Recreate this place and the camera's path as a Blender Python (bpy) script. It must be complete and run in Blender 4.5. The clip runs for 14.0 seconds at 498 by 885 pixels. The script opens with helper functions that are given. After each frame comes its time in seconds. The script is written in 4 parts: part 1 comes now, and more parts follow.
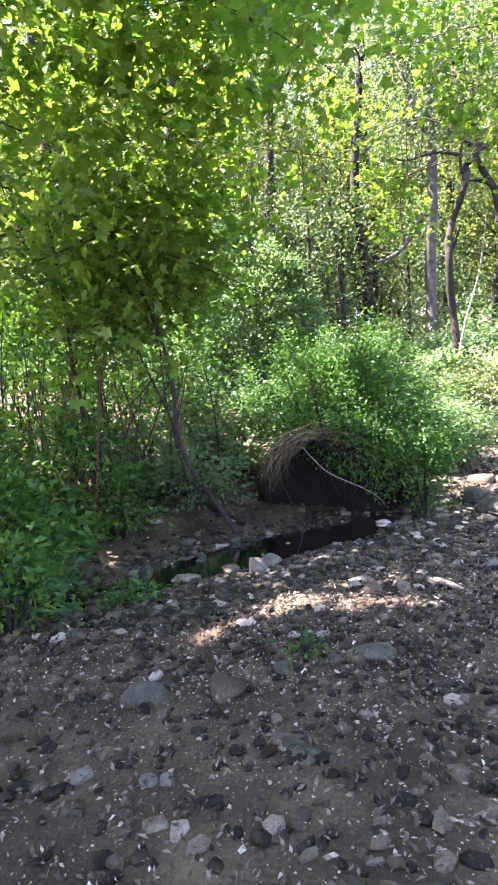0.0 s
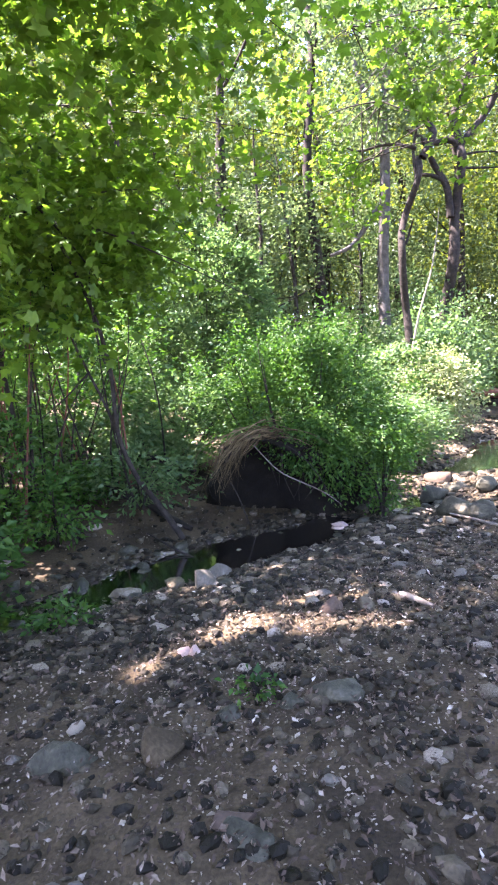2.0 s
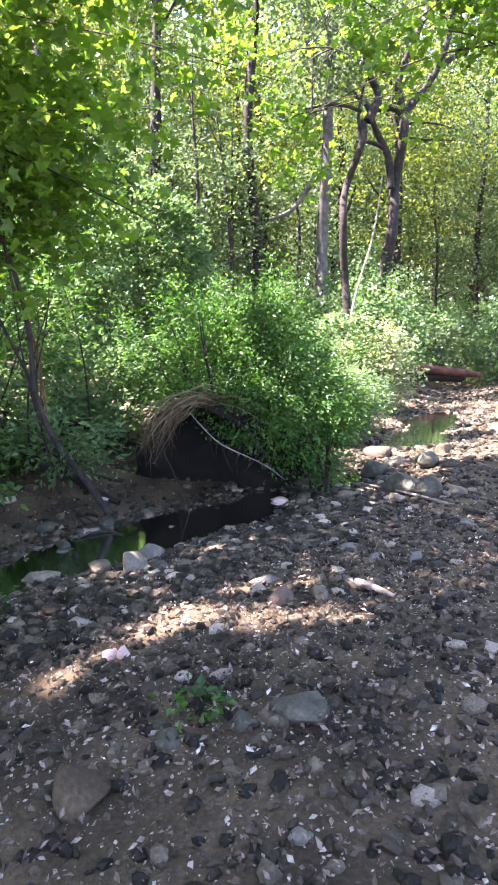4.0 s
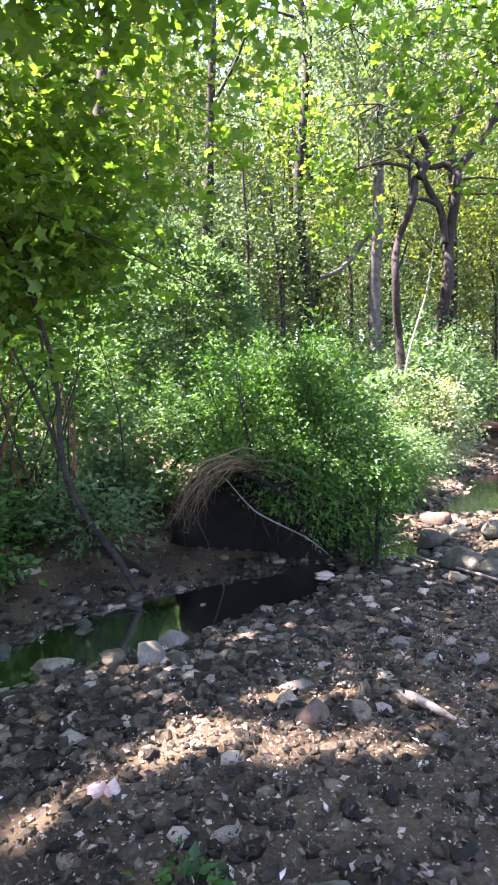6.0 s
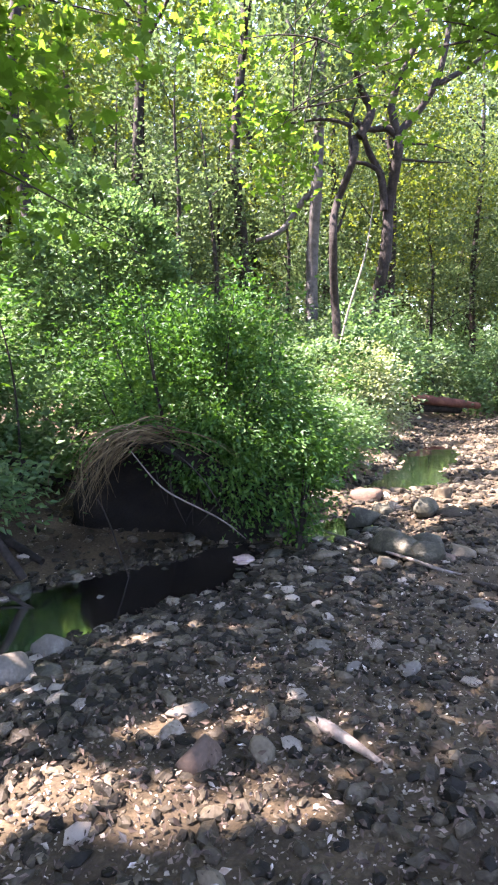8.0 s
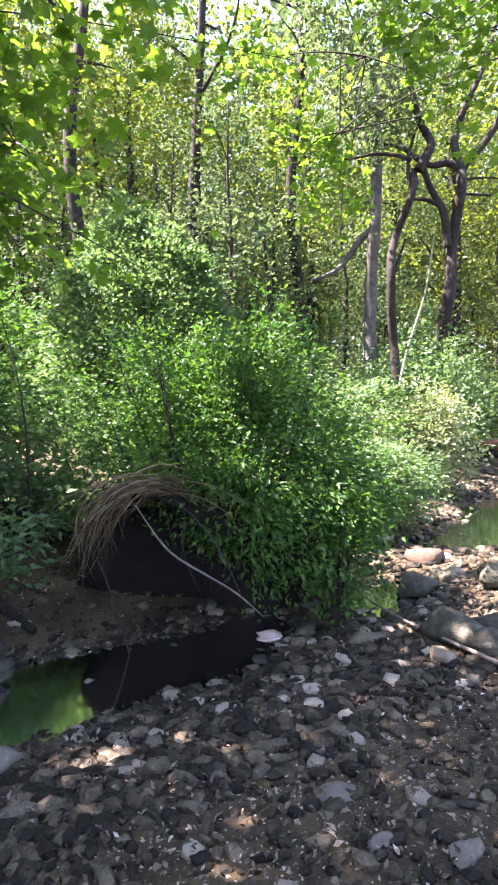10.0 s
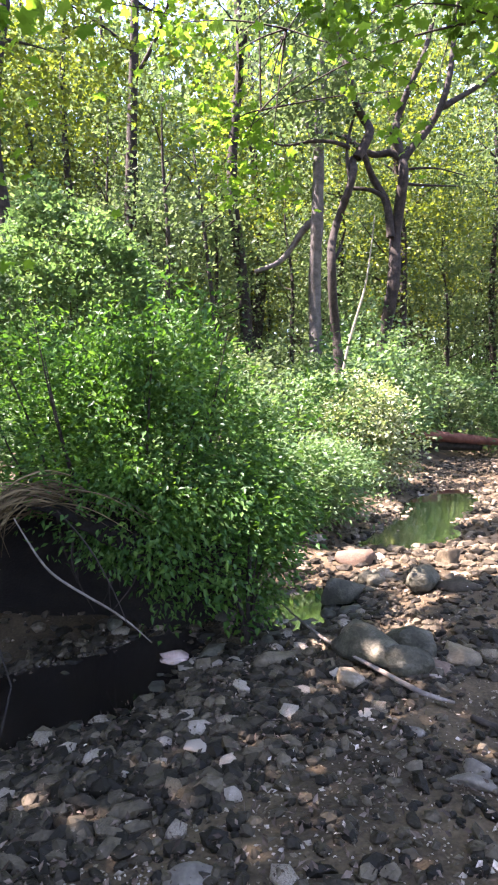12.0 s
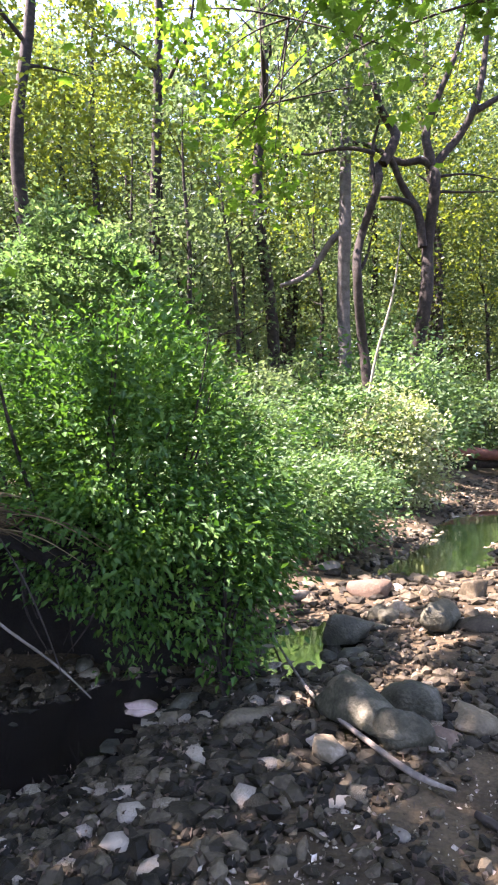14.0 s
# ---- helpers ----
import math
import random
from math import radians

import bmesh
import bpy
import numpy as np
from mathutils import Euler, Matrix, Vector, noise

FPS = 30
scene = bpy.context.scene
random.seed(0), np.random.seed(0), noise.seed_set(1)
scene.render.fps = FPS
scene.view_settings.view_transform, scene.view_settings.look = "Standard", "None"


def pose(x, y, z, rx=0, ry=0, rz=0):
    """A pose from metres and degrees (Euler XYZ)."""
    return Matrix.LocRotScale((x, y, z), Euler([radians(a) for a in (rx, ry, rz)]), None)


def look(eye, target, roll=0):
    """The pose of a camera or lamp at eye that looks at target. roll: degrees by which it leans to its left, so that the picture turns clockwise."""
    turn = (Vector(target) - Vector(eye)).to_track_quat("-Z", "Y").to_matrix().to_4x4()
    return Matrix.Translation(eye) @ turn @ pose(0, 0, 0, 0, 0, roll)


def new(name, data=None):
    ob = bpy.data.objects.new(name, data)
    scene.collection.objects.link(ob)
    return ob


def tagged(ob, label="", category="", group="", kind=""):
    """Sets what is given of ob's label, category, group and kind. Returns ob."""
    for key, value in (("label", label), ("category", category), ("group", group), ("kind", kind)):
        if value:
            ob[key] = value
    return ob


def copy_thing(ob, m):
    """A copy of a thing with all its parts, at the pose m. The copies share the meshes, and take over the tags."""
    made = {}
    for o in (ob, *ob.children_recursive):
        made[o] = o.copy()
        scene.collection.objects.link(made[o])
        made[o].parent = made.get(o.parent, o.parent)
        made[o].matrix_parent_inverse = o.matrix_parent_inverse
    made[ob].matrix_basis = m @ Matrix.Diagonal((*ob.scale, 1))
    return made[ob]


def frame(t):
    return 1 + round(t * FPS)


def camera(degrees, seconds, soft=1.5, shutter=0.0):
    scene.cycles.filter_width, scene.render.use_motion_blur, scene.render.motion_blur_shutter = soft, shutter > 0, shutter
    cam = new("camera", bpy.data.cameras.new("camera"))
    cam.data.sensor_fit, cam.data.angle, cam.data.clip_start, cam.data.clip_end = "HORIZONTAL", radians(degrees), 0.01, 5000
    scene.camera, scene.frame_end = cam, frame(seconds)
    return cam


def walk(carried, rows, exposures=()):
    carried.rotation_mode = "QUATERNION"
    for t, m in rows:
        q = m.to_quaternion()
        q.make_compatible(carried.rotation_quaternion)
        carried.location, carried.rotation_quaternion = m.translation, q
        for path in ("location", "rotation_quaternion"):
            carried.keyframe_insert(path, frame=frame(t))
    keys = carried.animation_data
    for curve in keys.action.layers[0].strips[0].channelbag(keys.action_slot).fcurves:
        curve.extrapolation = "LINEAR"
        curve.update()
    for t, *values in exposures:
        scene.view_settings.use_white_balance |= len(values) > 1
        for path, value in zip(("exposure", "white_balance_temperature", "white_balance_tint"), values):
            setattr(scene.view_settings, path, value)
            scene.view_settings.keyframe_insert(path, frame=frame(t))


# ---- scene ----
cam = camera(45.7, 14.0, 2.2)
PATH = [
    (0, (0.41, 0.539, 1.586), (0.213, 2.52, 1.399), -4.9),
    (0.5, (0.456, 0.63, 1.62), (0.307, 2.615, 1.427), 0.4),
    (1, (0.423, 0.748, 1.619), (0.397, 2.748, 1.571), -1.9),
    (1.5, (0.372, 0.895, 1.605), (0.355, 2.882, 1.377), -2.0),
    (2, (0.417, 1.066, 1.558), (0.378, 3.054, 1.344), -4.6),
    (2.5, (0.448, 1.249, 1.506), (0.261, 3.214, 1.179), -9.2),
    (3, (0.397, 1.361, 1.466), (0.461, 3.332, 1.137), -6.3),
    (3.5, (0.305, 1.498, 1.493), (0.663, 3.433, 1.133), -1.9),
    (4, (0.327, 1.595, 1.484), (0.524, 3.559, 1.156), -2.2),
    (4.2, (0.337, 1.624, 1.491), (0.424, 3.612, 1.285), -2.1),
    (6.3, (0.539, 2.231, 1.521), (0.544, 4.228, 1.42), -2.4),
    (6.5, (0.545, 2.352, 1.486), (0.501, 4.351, 1.463), 0.6),
    (7, (0.694, 2.512, 1.438), (0.832, 4.492, 1.195), 0.0),
    (7.5, (0.723, 2.667, 1.433), (0.985, 4.626, 1.124), 0.3),
    (8, (0.774, 2.729, 1.433), (0.991, 4.703, 1.197), -1.5),
    (8.2, (0.841, 2.817, 1.396), (0.97, 4.803, 1.193), -1.9),
    (10.3, (1.214, 3.575, 1.414), (1.162, 5.573, 1.332), -1.2),
    (10.5, (1.284, 3.626, 1.428), (1.083, 5.614, 1.332), 0.5),
    (11, (1.394, 3.624, 1.437), (1.155, 5.609, 1.399), -0.5),
    (11.5, (1.528, 3.689, 1.461), (1.451, 5.686, 1.547), -2.3),
    (12, (1.55, 3.869, 1.413), (1.688, 5.861, 1.307), -2.5),
    (12.5, (1.764, 3.986, 1.386), (1.881, 5.983, 1.42), -3.9),
    (13, (1.878, 4.042, 1.387), (1.923, 6.041, 1.429), -2.5),
    (13.5, (1.938, 4.223, 1.348), (1.922, 6.223, 1.335), -1.6),
    (14, (1.967, 4.378, 1.344), (1.966, 6.377, 1.313), -3.1),
]
walk(cam, [(t, look(eye, target, roll)) for t, eye, target, roll in PATH],
     [(0, 3.85, 6350, 35), (3, 3.92, 6300, 35), (7, 3.58, 6350, 33), (11, 3.5, 6500, 34), (14, 3.33, 6550, 34)])

# ---- light ----
SUN = Vector((-0.50, 0.04, 0.86)).normalized()          # towards the sun
world = bpy.data.worlds.new("sky")
scene.world = world
world.use_nodes = True
sky = world.node_tree.nodes.new("ShaderNodeTexSky")
sky.sky_type, sky.sun_disc = "NISHITA", False
sky.sun_elevation, sky.sun_rotation = math.asin(SUN.z), math.atan2(SUN.x, SUN.y)
back = world.node_tree.nodes["Background"]
world.node_tree.links.new(sky.outputs[0], back.inputs[0])
back.inputs[1].default_value = 0.11
sun = new("sun", bpy.data.lights.new("sun", "SUN"))
sun.data.energy, sun.data.angle, sun.data.color = 5.0, radians(0.6), (1.0, 0.93, 0.82)
sun.matrix_world = look(SUN * 60, (0, 0, 0))


# ---- materials ----
def material(name, stops, scale=6.0, rough=0.8, bump=0.3, detail=6.0, island=0.0, spec=0.3, fine=60.0):
    """Noise at two scales through a colour ramp, with fine relief."""
    m = bpy.data.materials.new(name)
    m.use_nodes = True
    n, l = m.node_tree.nodes, m.node_tree.links
    bsdf = n["Principled BSDF"]
    co = n.new("ShaderNodeTexCoord")
    big, small = n.new("ShaderNodeTexNoise"), n.new("ShaderNodeTexNoise")
    big.inputs["Scale"].default_value, big.inputs["Detail"].default_value = scale, detail
    small.inputs["Scale"].default_value, small.inputs["Detail"].default_value = fine, 4
    for tex in (big, small):
        l.new(co.outputs["Object"], tex.inputs["Vector"])
    mix = n.new("ShaderNodeMix")
    mix.inputs[0].default_value = 0.35
    l.new(big.outputs["Fac"], mix.inputs[2]), l.new(small.outputs["Fac"], mix.inputs[3])
    value = mix.outputs[0]
    if island:
        geo, info = n.new("ShaderNodeNewGeometry"), n.new("ShaderNodeObjectInfo")
        add, wide, both = n.new("ShaderNodeMath"), n.new("ShaderNodeMath"), n.new("ShaderNodeMath")
        add.operation, wide.operation, wide.inputs[1].default_value = "ADD", "MULTIPLY_ADD", island
        both.operation = "ADD"
        l.new(geo.outputs["Random Per Island"], add.inputs[0]), l.new(info.outputs["Random"], add.inputs[1])
        wide.inputs[2].default_value = -island
        l.new(add.outputs[0], wide.inputs[0])
        l.new(wide.outputs[0], both.inputs[0]), l.new(value, both.inputs[1])
        value = both.outputs[0]
    ramp = n.new("ShaderNodeValToRGB")
    for i, (p, c) in enumerate(stops):
        e = ramp.color_ramp.elements[i] if i < 2 else ramp.color_ramp.elements.new(p)
        e.position, e.color = p, (*c, 1)
    l.new(value, ramp.inputs[0]), l.new(ramp.outputs[0], bsdf.inputs["Base Color"])
    bsdf.inputs["Roughness"].default_value, bsdf.inputs["Specular IOR Level"].default_value = rough, spec
    b = n.new("ShaderNodeBump")
    b.inputs["Strength"].default_value, b.inputs["Distance"].default_value = bump, 0.02
    l.new(mix.outputs[0], b.inputs["Height"]), l.new(b.outputs[0], bsdf.inputs["Normal"])
    return m


def leaf_material(name, dark, mid, light, through_=0.45, gloss=0.5, glow=(1.25, 1.35, 0.6)):
    """Leaf: diffuse, light passing through, a weak sheen; each leaf its own tint."""
    m = bpy.data.materials.new(name)
    m.use_nodes = True
    n, l = m.node_tree.nodes, m.node_tree.links
    n.remove(n["Principled BSDF"])
    out = n["Material Output"]
    geo, co, tex = n.new("ShaderNodeNewGeometry"), n.new("ShaderNodeTexCoord"), n.new("ShaderNodeTexNoise")
    tex.inputs["Scale"].default_value = 1.3
    l.new(co.outputs["Object"], tex.inputs["Vector"])
    mix = n.new("ShaderNodeMix")
    mix.inputs[0].default_value = 0.45
    l.new(geo.outputs["Random Per Island"], mix.inputs[2]), l.new(tex.outputs["Fac"], mix.inputs[3])
    ramp = n.new("ShaderNodeValToRGB")
    ramp.color_ramp.elements[0].position, ramp.color_ramp.elements[0].color = 0.15, (*dark, 1)
    ramp.color_ramp.elements[1].position, ramp.color_ramp.elements[1].color = 0.85, (*light, 1)
    e = ramp.color_ramp.elements.new(0.5)
    e.color = (*mid, 1)
    l.new(mix.outputs[0], ramp.inputs[0])
    dif, tra, glo = n.new("ShaderNodeBsdfDiffuse"), n.new("ShaderNodeBsdfTranslucent"), n.new("ShaderNodeBsdfGlossy")
    warm = n.new("ShaderNodeMix")
    warm.data_type, warm.blend_type = "RGBA", "MULTIPLY"
    warm.inputs[0].default_value, warm.inputs[7].default_value = 1.0, (*glow, 1)
    l.new(ramp.outputs[0], warm.inputs[6])
    l.new(ramp.outputs[0], dif.inputs[0]), l.new(warm.outputs[2], tra.inputs[0])
    glo.inputs["Roughness"].default_value, glo.inputs[0].default_value = gloss, (0.9, 0.95, 1.0, 1)
    a, b = n.new("ShaderNodeMixShader"), n.new("ShaderNodeMixShader")
    a.inputs[0].default_value, b.inputs[0].default_value = through_, 0.018
    l.new(dif.outputs[0], a.inputs[1]), l.new(tra.outputs[0], a.inputs[2])
    l.new(a.outputs[0], b.inputs[1]), l.new(glo.outputs[0], b.inputs[2])
    l.new(b.outputs[0], out.inputs[0])
    return m


M_GROUND = material("damp_earth", [(0.32, (0.015, 0.010, 0.005)), (0.5, (0.052, 0.037, 0.019)), (0.72, (0.135, 0.098, 0.055))], 2.2, 0.85, 1.0, detail=9, fine=55)
M_STONE = material("river_stone", [(0.15, (0.011, 0.009, 0.005)), (0.48, (0.056, 0.045, 0.028)), (0.76, (0.165, 0.135, 0.090)), (1.0, (0.40, 0.34, 0.27))], 9, 0.65, 0.7, island=0.62, spec=0.2)
M_PALE = material("pale_stone", [(0.25, (0.06, 0.053, 0.042)), (0.55, (0.145, 0.127, 0.100)), (0.8, (0.32, 0.285, 0.23))], 7, 0.75, 0.4)
M_PINK = material("pink_stone", [(0.25, (0.30, 0.20, 0.17)), (0.55, (0.48, 0.35, 0.30)), (0.8, (0.62, 0.50, 0.44))], 7, 0.75, 0.4)
M_MOSSY = material("mossy_stone", [(0.3, (0.016, 0.017, 0.010)), (0.5, (0.052, 0.050, 0.033)), (0.75, (0.14, 0.130, 0.095))], 10, 0.7, 1.0)
M_RUST = material("rusty_stone", [(0.3, (0.05, 0.036, 0.028)), (0.55, (0.12, 0.08, 0.055)), (0.8, (0.27, 0.20, 0.145))], 6, 0.75, 0.5)
M_LITTER = material("dry_leaf_litter", [(0.1, (0.035, 0.024, 0.016)), (0.5, (0.09, 0.062, 0.044)), (0.75, (0.24, 0.185, 0.14)), (0.86, (0.62, 0.56, 0.48))], 3, 0.8, 0.1, island=0.7)
# Bark colour darkened to hold the shade that the trunks stand in.
M_BARK = material("bark", [(0.3, (0.008, 0.0065, 0.005)), (0.5, (0.024, 0.019, 0.015)), (0.75, (0.06, 0.049, 0.039))], 8, 0.9, 0.8, fine=35)
M_GREYBARK = material("grey_bark", [(0.3, (0.035, 0.032, 0.03)), (0.5, (0.085, 0.077, 0.07)), (0.75, (0.16, 0.147, 0.133))], 5, 0.9, 0.8, fine=30)
M_PALEBARK = material("pale_bark", [(0.3, (0.12, 0.115, 0.085)), (0.55, (0.22, 0.21, 0.16)), (0.8, (0.34, 0.33, 0.26))], 5, 0.9, 0.6, fine=30)
M_DRIFT = material("bleached_wood", [(0.3, (0.08, 0.066, 0.055)), (0.55, (0.18, 0.155, 0.13)), (0.8, (0.36, 0.32, 0.28))], 12, 0.85, 0.4)
M_REDLOG = material("rotten_red_wood", [(0.3, (0.05, 0.02, 0.013)), (0.55, (0.15, 0.06, 0.04)), (0.8, (0.3, 0.15, 0.1))], 5, 0.9, 0.6)
# Soil taken nearly black: the shade inside the hollow is in its colour.
M_SHADE_SOIL = material("shaded_root_soil", [(0.3, (0.004, 0.003, 0.002)), (0.55, (0.010, 0.0075, 0.005)), (0.8, (0.026, 0.019, 0.012))], 5, 0.95, 1.0)
M_STRAW = material("dead_grass", [(0.1, (0.06, 0.042, 0.02)), (0.5, (0.145, 0.108, 0.055)), (0.95, (0.30, 0.24, 0.13))], 3, 0.8, 0.1, island=0.6)
M_MAPLE = leaf_material("maple_leaf", (0.06, 0.12, 0.015), (0.105, 0.195, 0.025), (0.16, 0.25, 0.04), 0.68)
M_BUSH = leaf_material("bush_leaf", (0.020, 0.065, 0.014), (0.044, 0.118, 0.020), (0.095, 0.185, 0.035), 0.42)
M_COOL = leaf_material("cool_leaf", (0.050, 0.100, 0.042), (0.090, 0.165, 0.064), (0.16, 0.23, 0.10), 0.45, glow=(1.2, 1.3, 0.75))
# Leaf green made less yellow and bluer: background haze is in the colour.
M_FAR = leaf_material("hazed_wood_leaf", (0.045, 0.080, 0.030), (0.080, 0.125, 0.048), (0.14, 0.185, 0.080), 0.50, glow=(1.15, 1.2, 0.95))
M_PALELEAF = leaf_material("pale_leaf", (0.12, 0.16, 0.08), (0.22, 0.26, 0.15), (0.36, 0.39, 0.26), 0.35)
M_YELLOW = leaf_material("sunny_leaf", (0.065, 0.09, 0.016), (0.12, 0.15, 0.024), (0.20, 0.22, 0.045), 0.58)
M_WATER = bpy.data.materials.new("water")
M_WATER.use_nodes = True
wn, wl = M_WATER.node_tree.nodes, M_WATER.node_tree.links
wb = wn["Principled BSDF"]
wb.inputs["Base Color"].default_value = (0.34, 0.33, 0.25, 1)
wb.inputs["Roughness"].default_value, wb.inputs["Transmission Weight"].default_value, wb.inputs["IOR"].default_value = 0.08, 1.0, 1.33
wt, wbump = wn.new("ShaderNodeTexNoise"), wn.new("ShaderNodeBump")
wt.inputs["Scale"].default_value = 7
wbump.inputs["Strength"].default_value, wbump.inputs["Distance"].default_value = 0.5, 0.04
wl.new(wt.outputs["Fac"], wbump.inputs["Height"]), wl.new(wbump.outputs[0], wb.inputs["Normal"])


# ---- mesh helpers ----
def mesh_of(name, verts, faces, mat, smooth=False):
    """A mesh from arrays; every face has the same number of corners."""
    verts, faces = np.asarray(verts, np.float32), np.asarray(faces, np.int32)
    me = bpy.data.meshes.new(name)
    k = faces.shape[1]
    me.vertices.add(len(verts))
    me.vertices.foreach_set("co", verts.ravel())
    me.loops.add(faces.size)
    me.loops.foreach_set("vertex_index", faces.ravel())
    me.polygons.add(len(faces))
    me.polygons.foreach_set("loop_start", np.arange(0, faces.size, k, dtype=np.int32))
    me.polygons.foreach_set("use_smooth", np.full(len(faces), smooth))
    me.update(calc_edges=True)
    me.materials.append(mat)
    return me


def part(name, me, parent, label=""):
    ob = new(name, me)
    ob.parent = parent
    return tagged(ob, label) if label else ob


def thing(name, label, category, place=(0, 0, 0), group="", kind=""):
    ob = new(name)
    ob.location = place
    ob.empty_display_size = 0.1
    return tagged(ob, label, category, group, kind)


def tube(points, radii, sides=7, rough=0.0, rng=None, ease=7):
    """A tapering tube along points, ends open."""
    P = np.asarray(points, float)
    # smooth the line
    n = max(2, (len(P) - 1) * 5 + 1)
    s, t = np.linspace(0, len(P) - 1, n), np.arange(len(P))
    Q = np.stack([np.interp(s, t, P[:, i]) for i in range(3)], 1)
    R = np.interp(s, t, radii)
    for _ in range(ease):
        Q[1:-1] = (Q[:-2] + 2 * Q[1:-1] + Q[2:]) / 4
    D = np.gradient(Q, axis=0)
    D /= np.linalg.norm(D, axis=1)[:, None] + 1e-9
    ref = np.array([0.31, 0.17, 0.93]) if abs(D[:, 2]).mean() < 0.8 else np.array([1.0, 0.1, 0.0])
    A = np.cross(D, ref)
    A /= np.linalg.norm(A, axis=1)[:, None] + 1e-9
    B = np.cross(D, A)
    a = np.linspace(0, 2 * np.pi, sides, endpoint=False)
    rad = R[:, None] * np.ones(sides)
    if rough and rng is not None:
        rad = rad * (1 + rough * rng.normal(size=rad.shape))
    V = (Q[:, None] + rad[..., None] * (np.cos(a)[None, :, None] * A[:, None] + np.sin(a)[None, :, None] * B[:, None])).reshape(-1, 3)
    F = []
    for i in range(n - 1):
        for j in range(sides):
            k = (j + 1) % sides
            F.append((i * sides + j, i * sides + k, (i + 1) * sides + k, (i + 1) * sides + j))
    return V, np.array(F)


def joined(pieces):
    V, F, o = [], [], 0
    for v, f in pieces:
        V.append(v), F.append(np.asarray(f) + o)
        o += len(v)
    return np.vstack(V), np.vstack(F)


LEAF = (np.array([(0, 0, 0), (0.24, 0.42, 0.06), (0, 1, -0.10), (-0.24, 0.42, 0.06)]), np.array([(0, 1, 2), (0, 2, 3)]))
BROAD = (np.array([(0, 0, 0), (0.36, 0.35, 0.08), (0, 1, -0.10), (-0.36, 0.35, 0.08)]), np.array([(0, 1, 2), (0, 2, 3)]))
MAPLE = (np.array([(0, 0.35, 0.03), (0, 0, 0), (0.34, 0.02, -0.02), (0.28, 0.26, 0.02), (0.56, 0.55, -0.06), (0.22, 0.58, 0.0), (0, 1, -0.08),
                   (-0.22, 0.58, 0.0), (-0.56, 0.55, -0.06), (-0.28, 0.26, 0.02), (-0.34, 0.02, -0.02)]),
         np.array([(0, i, i % 10 + 1) for i in range(1, 11)]))
BLADE = (np.array([(-0.03, 0, 0), (0.03, 0, 0), (0.025, 0.55, 0.10), (-0.025, 0.55, 0.10), (0, 1, -0.05)]), np.array([(0, 1, 2), (0, 2, 3), (3, 2, 4)]))


def leaves(name, centres, sizes, mat, rng, shape=LEAF, up=0.8, heading=None, droop=0.2):
    """One mesh of many leaves; up: how far they face the sky."""
    n = len(centres)
    N = rng.normal(size=(n, 3)) * (1 - up * 0.6)
    N[:, 2] += up
    N /= np.linalg.norm(N, axis=1)[:, None]
    T = rng.normal(size=(n, 3)) if heading is None else heading + rng.normal(size=(n, 3)) * 0.35
    T[:, 2] -= droop
    T -= (T * N).sum(1)[:, None] * N
    T /= np.linalg.norm(T, axis=1)[:, None] + 1e-9
    B = np.cross(T, N)
    sv, sf = shape
    s = np.asarray(sizes)[:, None, None]
    V = centres[:, None] + s * (sv[None, :, 0:1] * B[:, None] + sv[None, :, 1:2] * T[:, None] + sv[None, :, 2:3] * N[:, None])
    F = sf[None] + (np.arange(n) * len(sv))[:, None, None]
    return mesh_of(name, V.reshape(-1, 3), F.reshape(-1, sf.shape[1]), mat)


def sprays(rng, middles, per, spread, flat=0.45):
    """Leaf places gathered in flattened clumps about the middles."""
    m = np.repeat(middles, per, axis=0)
    d = rng.normal(size=m.shape) * spread
    d[:, 2] *= flat
    return m + d


def clumped(P, scale, level):
    """True where a slow noise stands over the level: gathers leaves into boughs with gaps between."""
    return np.array([noise.noise(Vector(p) * scale) > level for p in P], bool)


def blob_points(rng, n, centre, radii, hollow=0.5):
    """Points in the outer part of an ellipsoid."""
    d = rng.normal(size=(n, 3))
    d /= np.linalg.norm(d, axis=1)[:, None]
    r = hollow + (1 - hollow) * rng.random(n) ** 0.5
    lump = 1 + 0.18 * np.sin(d[:, 0] * 5 + d[:, 2] * 3 + centre[0]) * np.cos(d[:, 1] * 4 + centre[1] * 2) + 0.09 * np.sin(d[:, 0] * 11 + d[:, 1] * 9) * np.sin(d[:, 2] * 10 + centre[1])
    return np.asarray(centre) + d * (r * lump)[:, None] * np.asarray(radii)


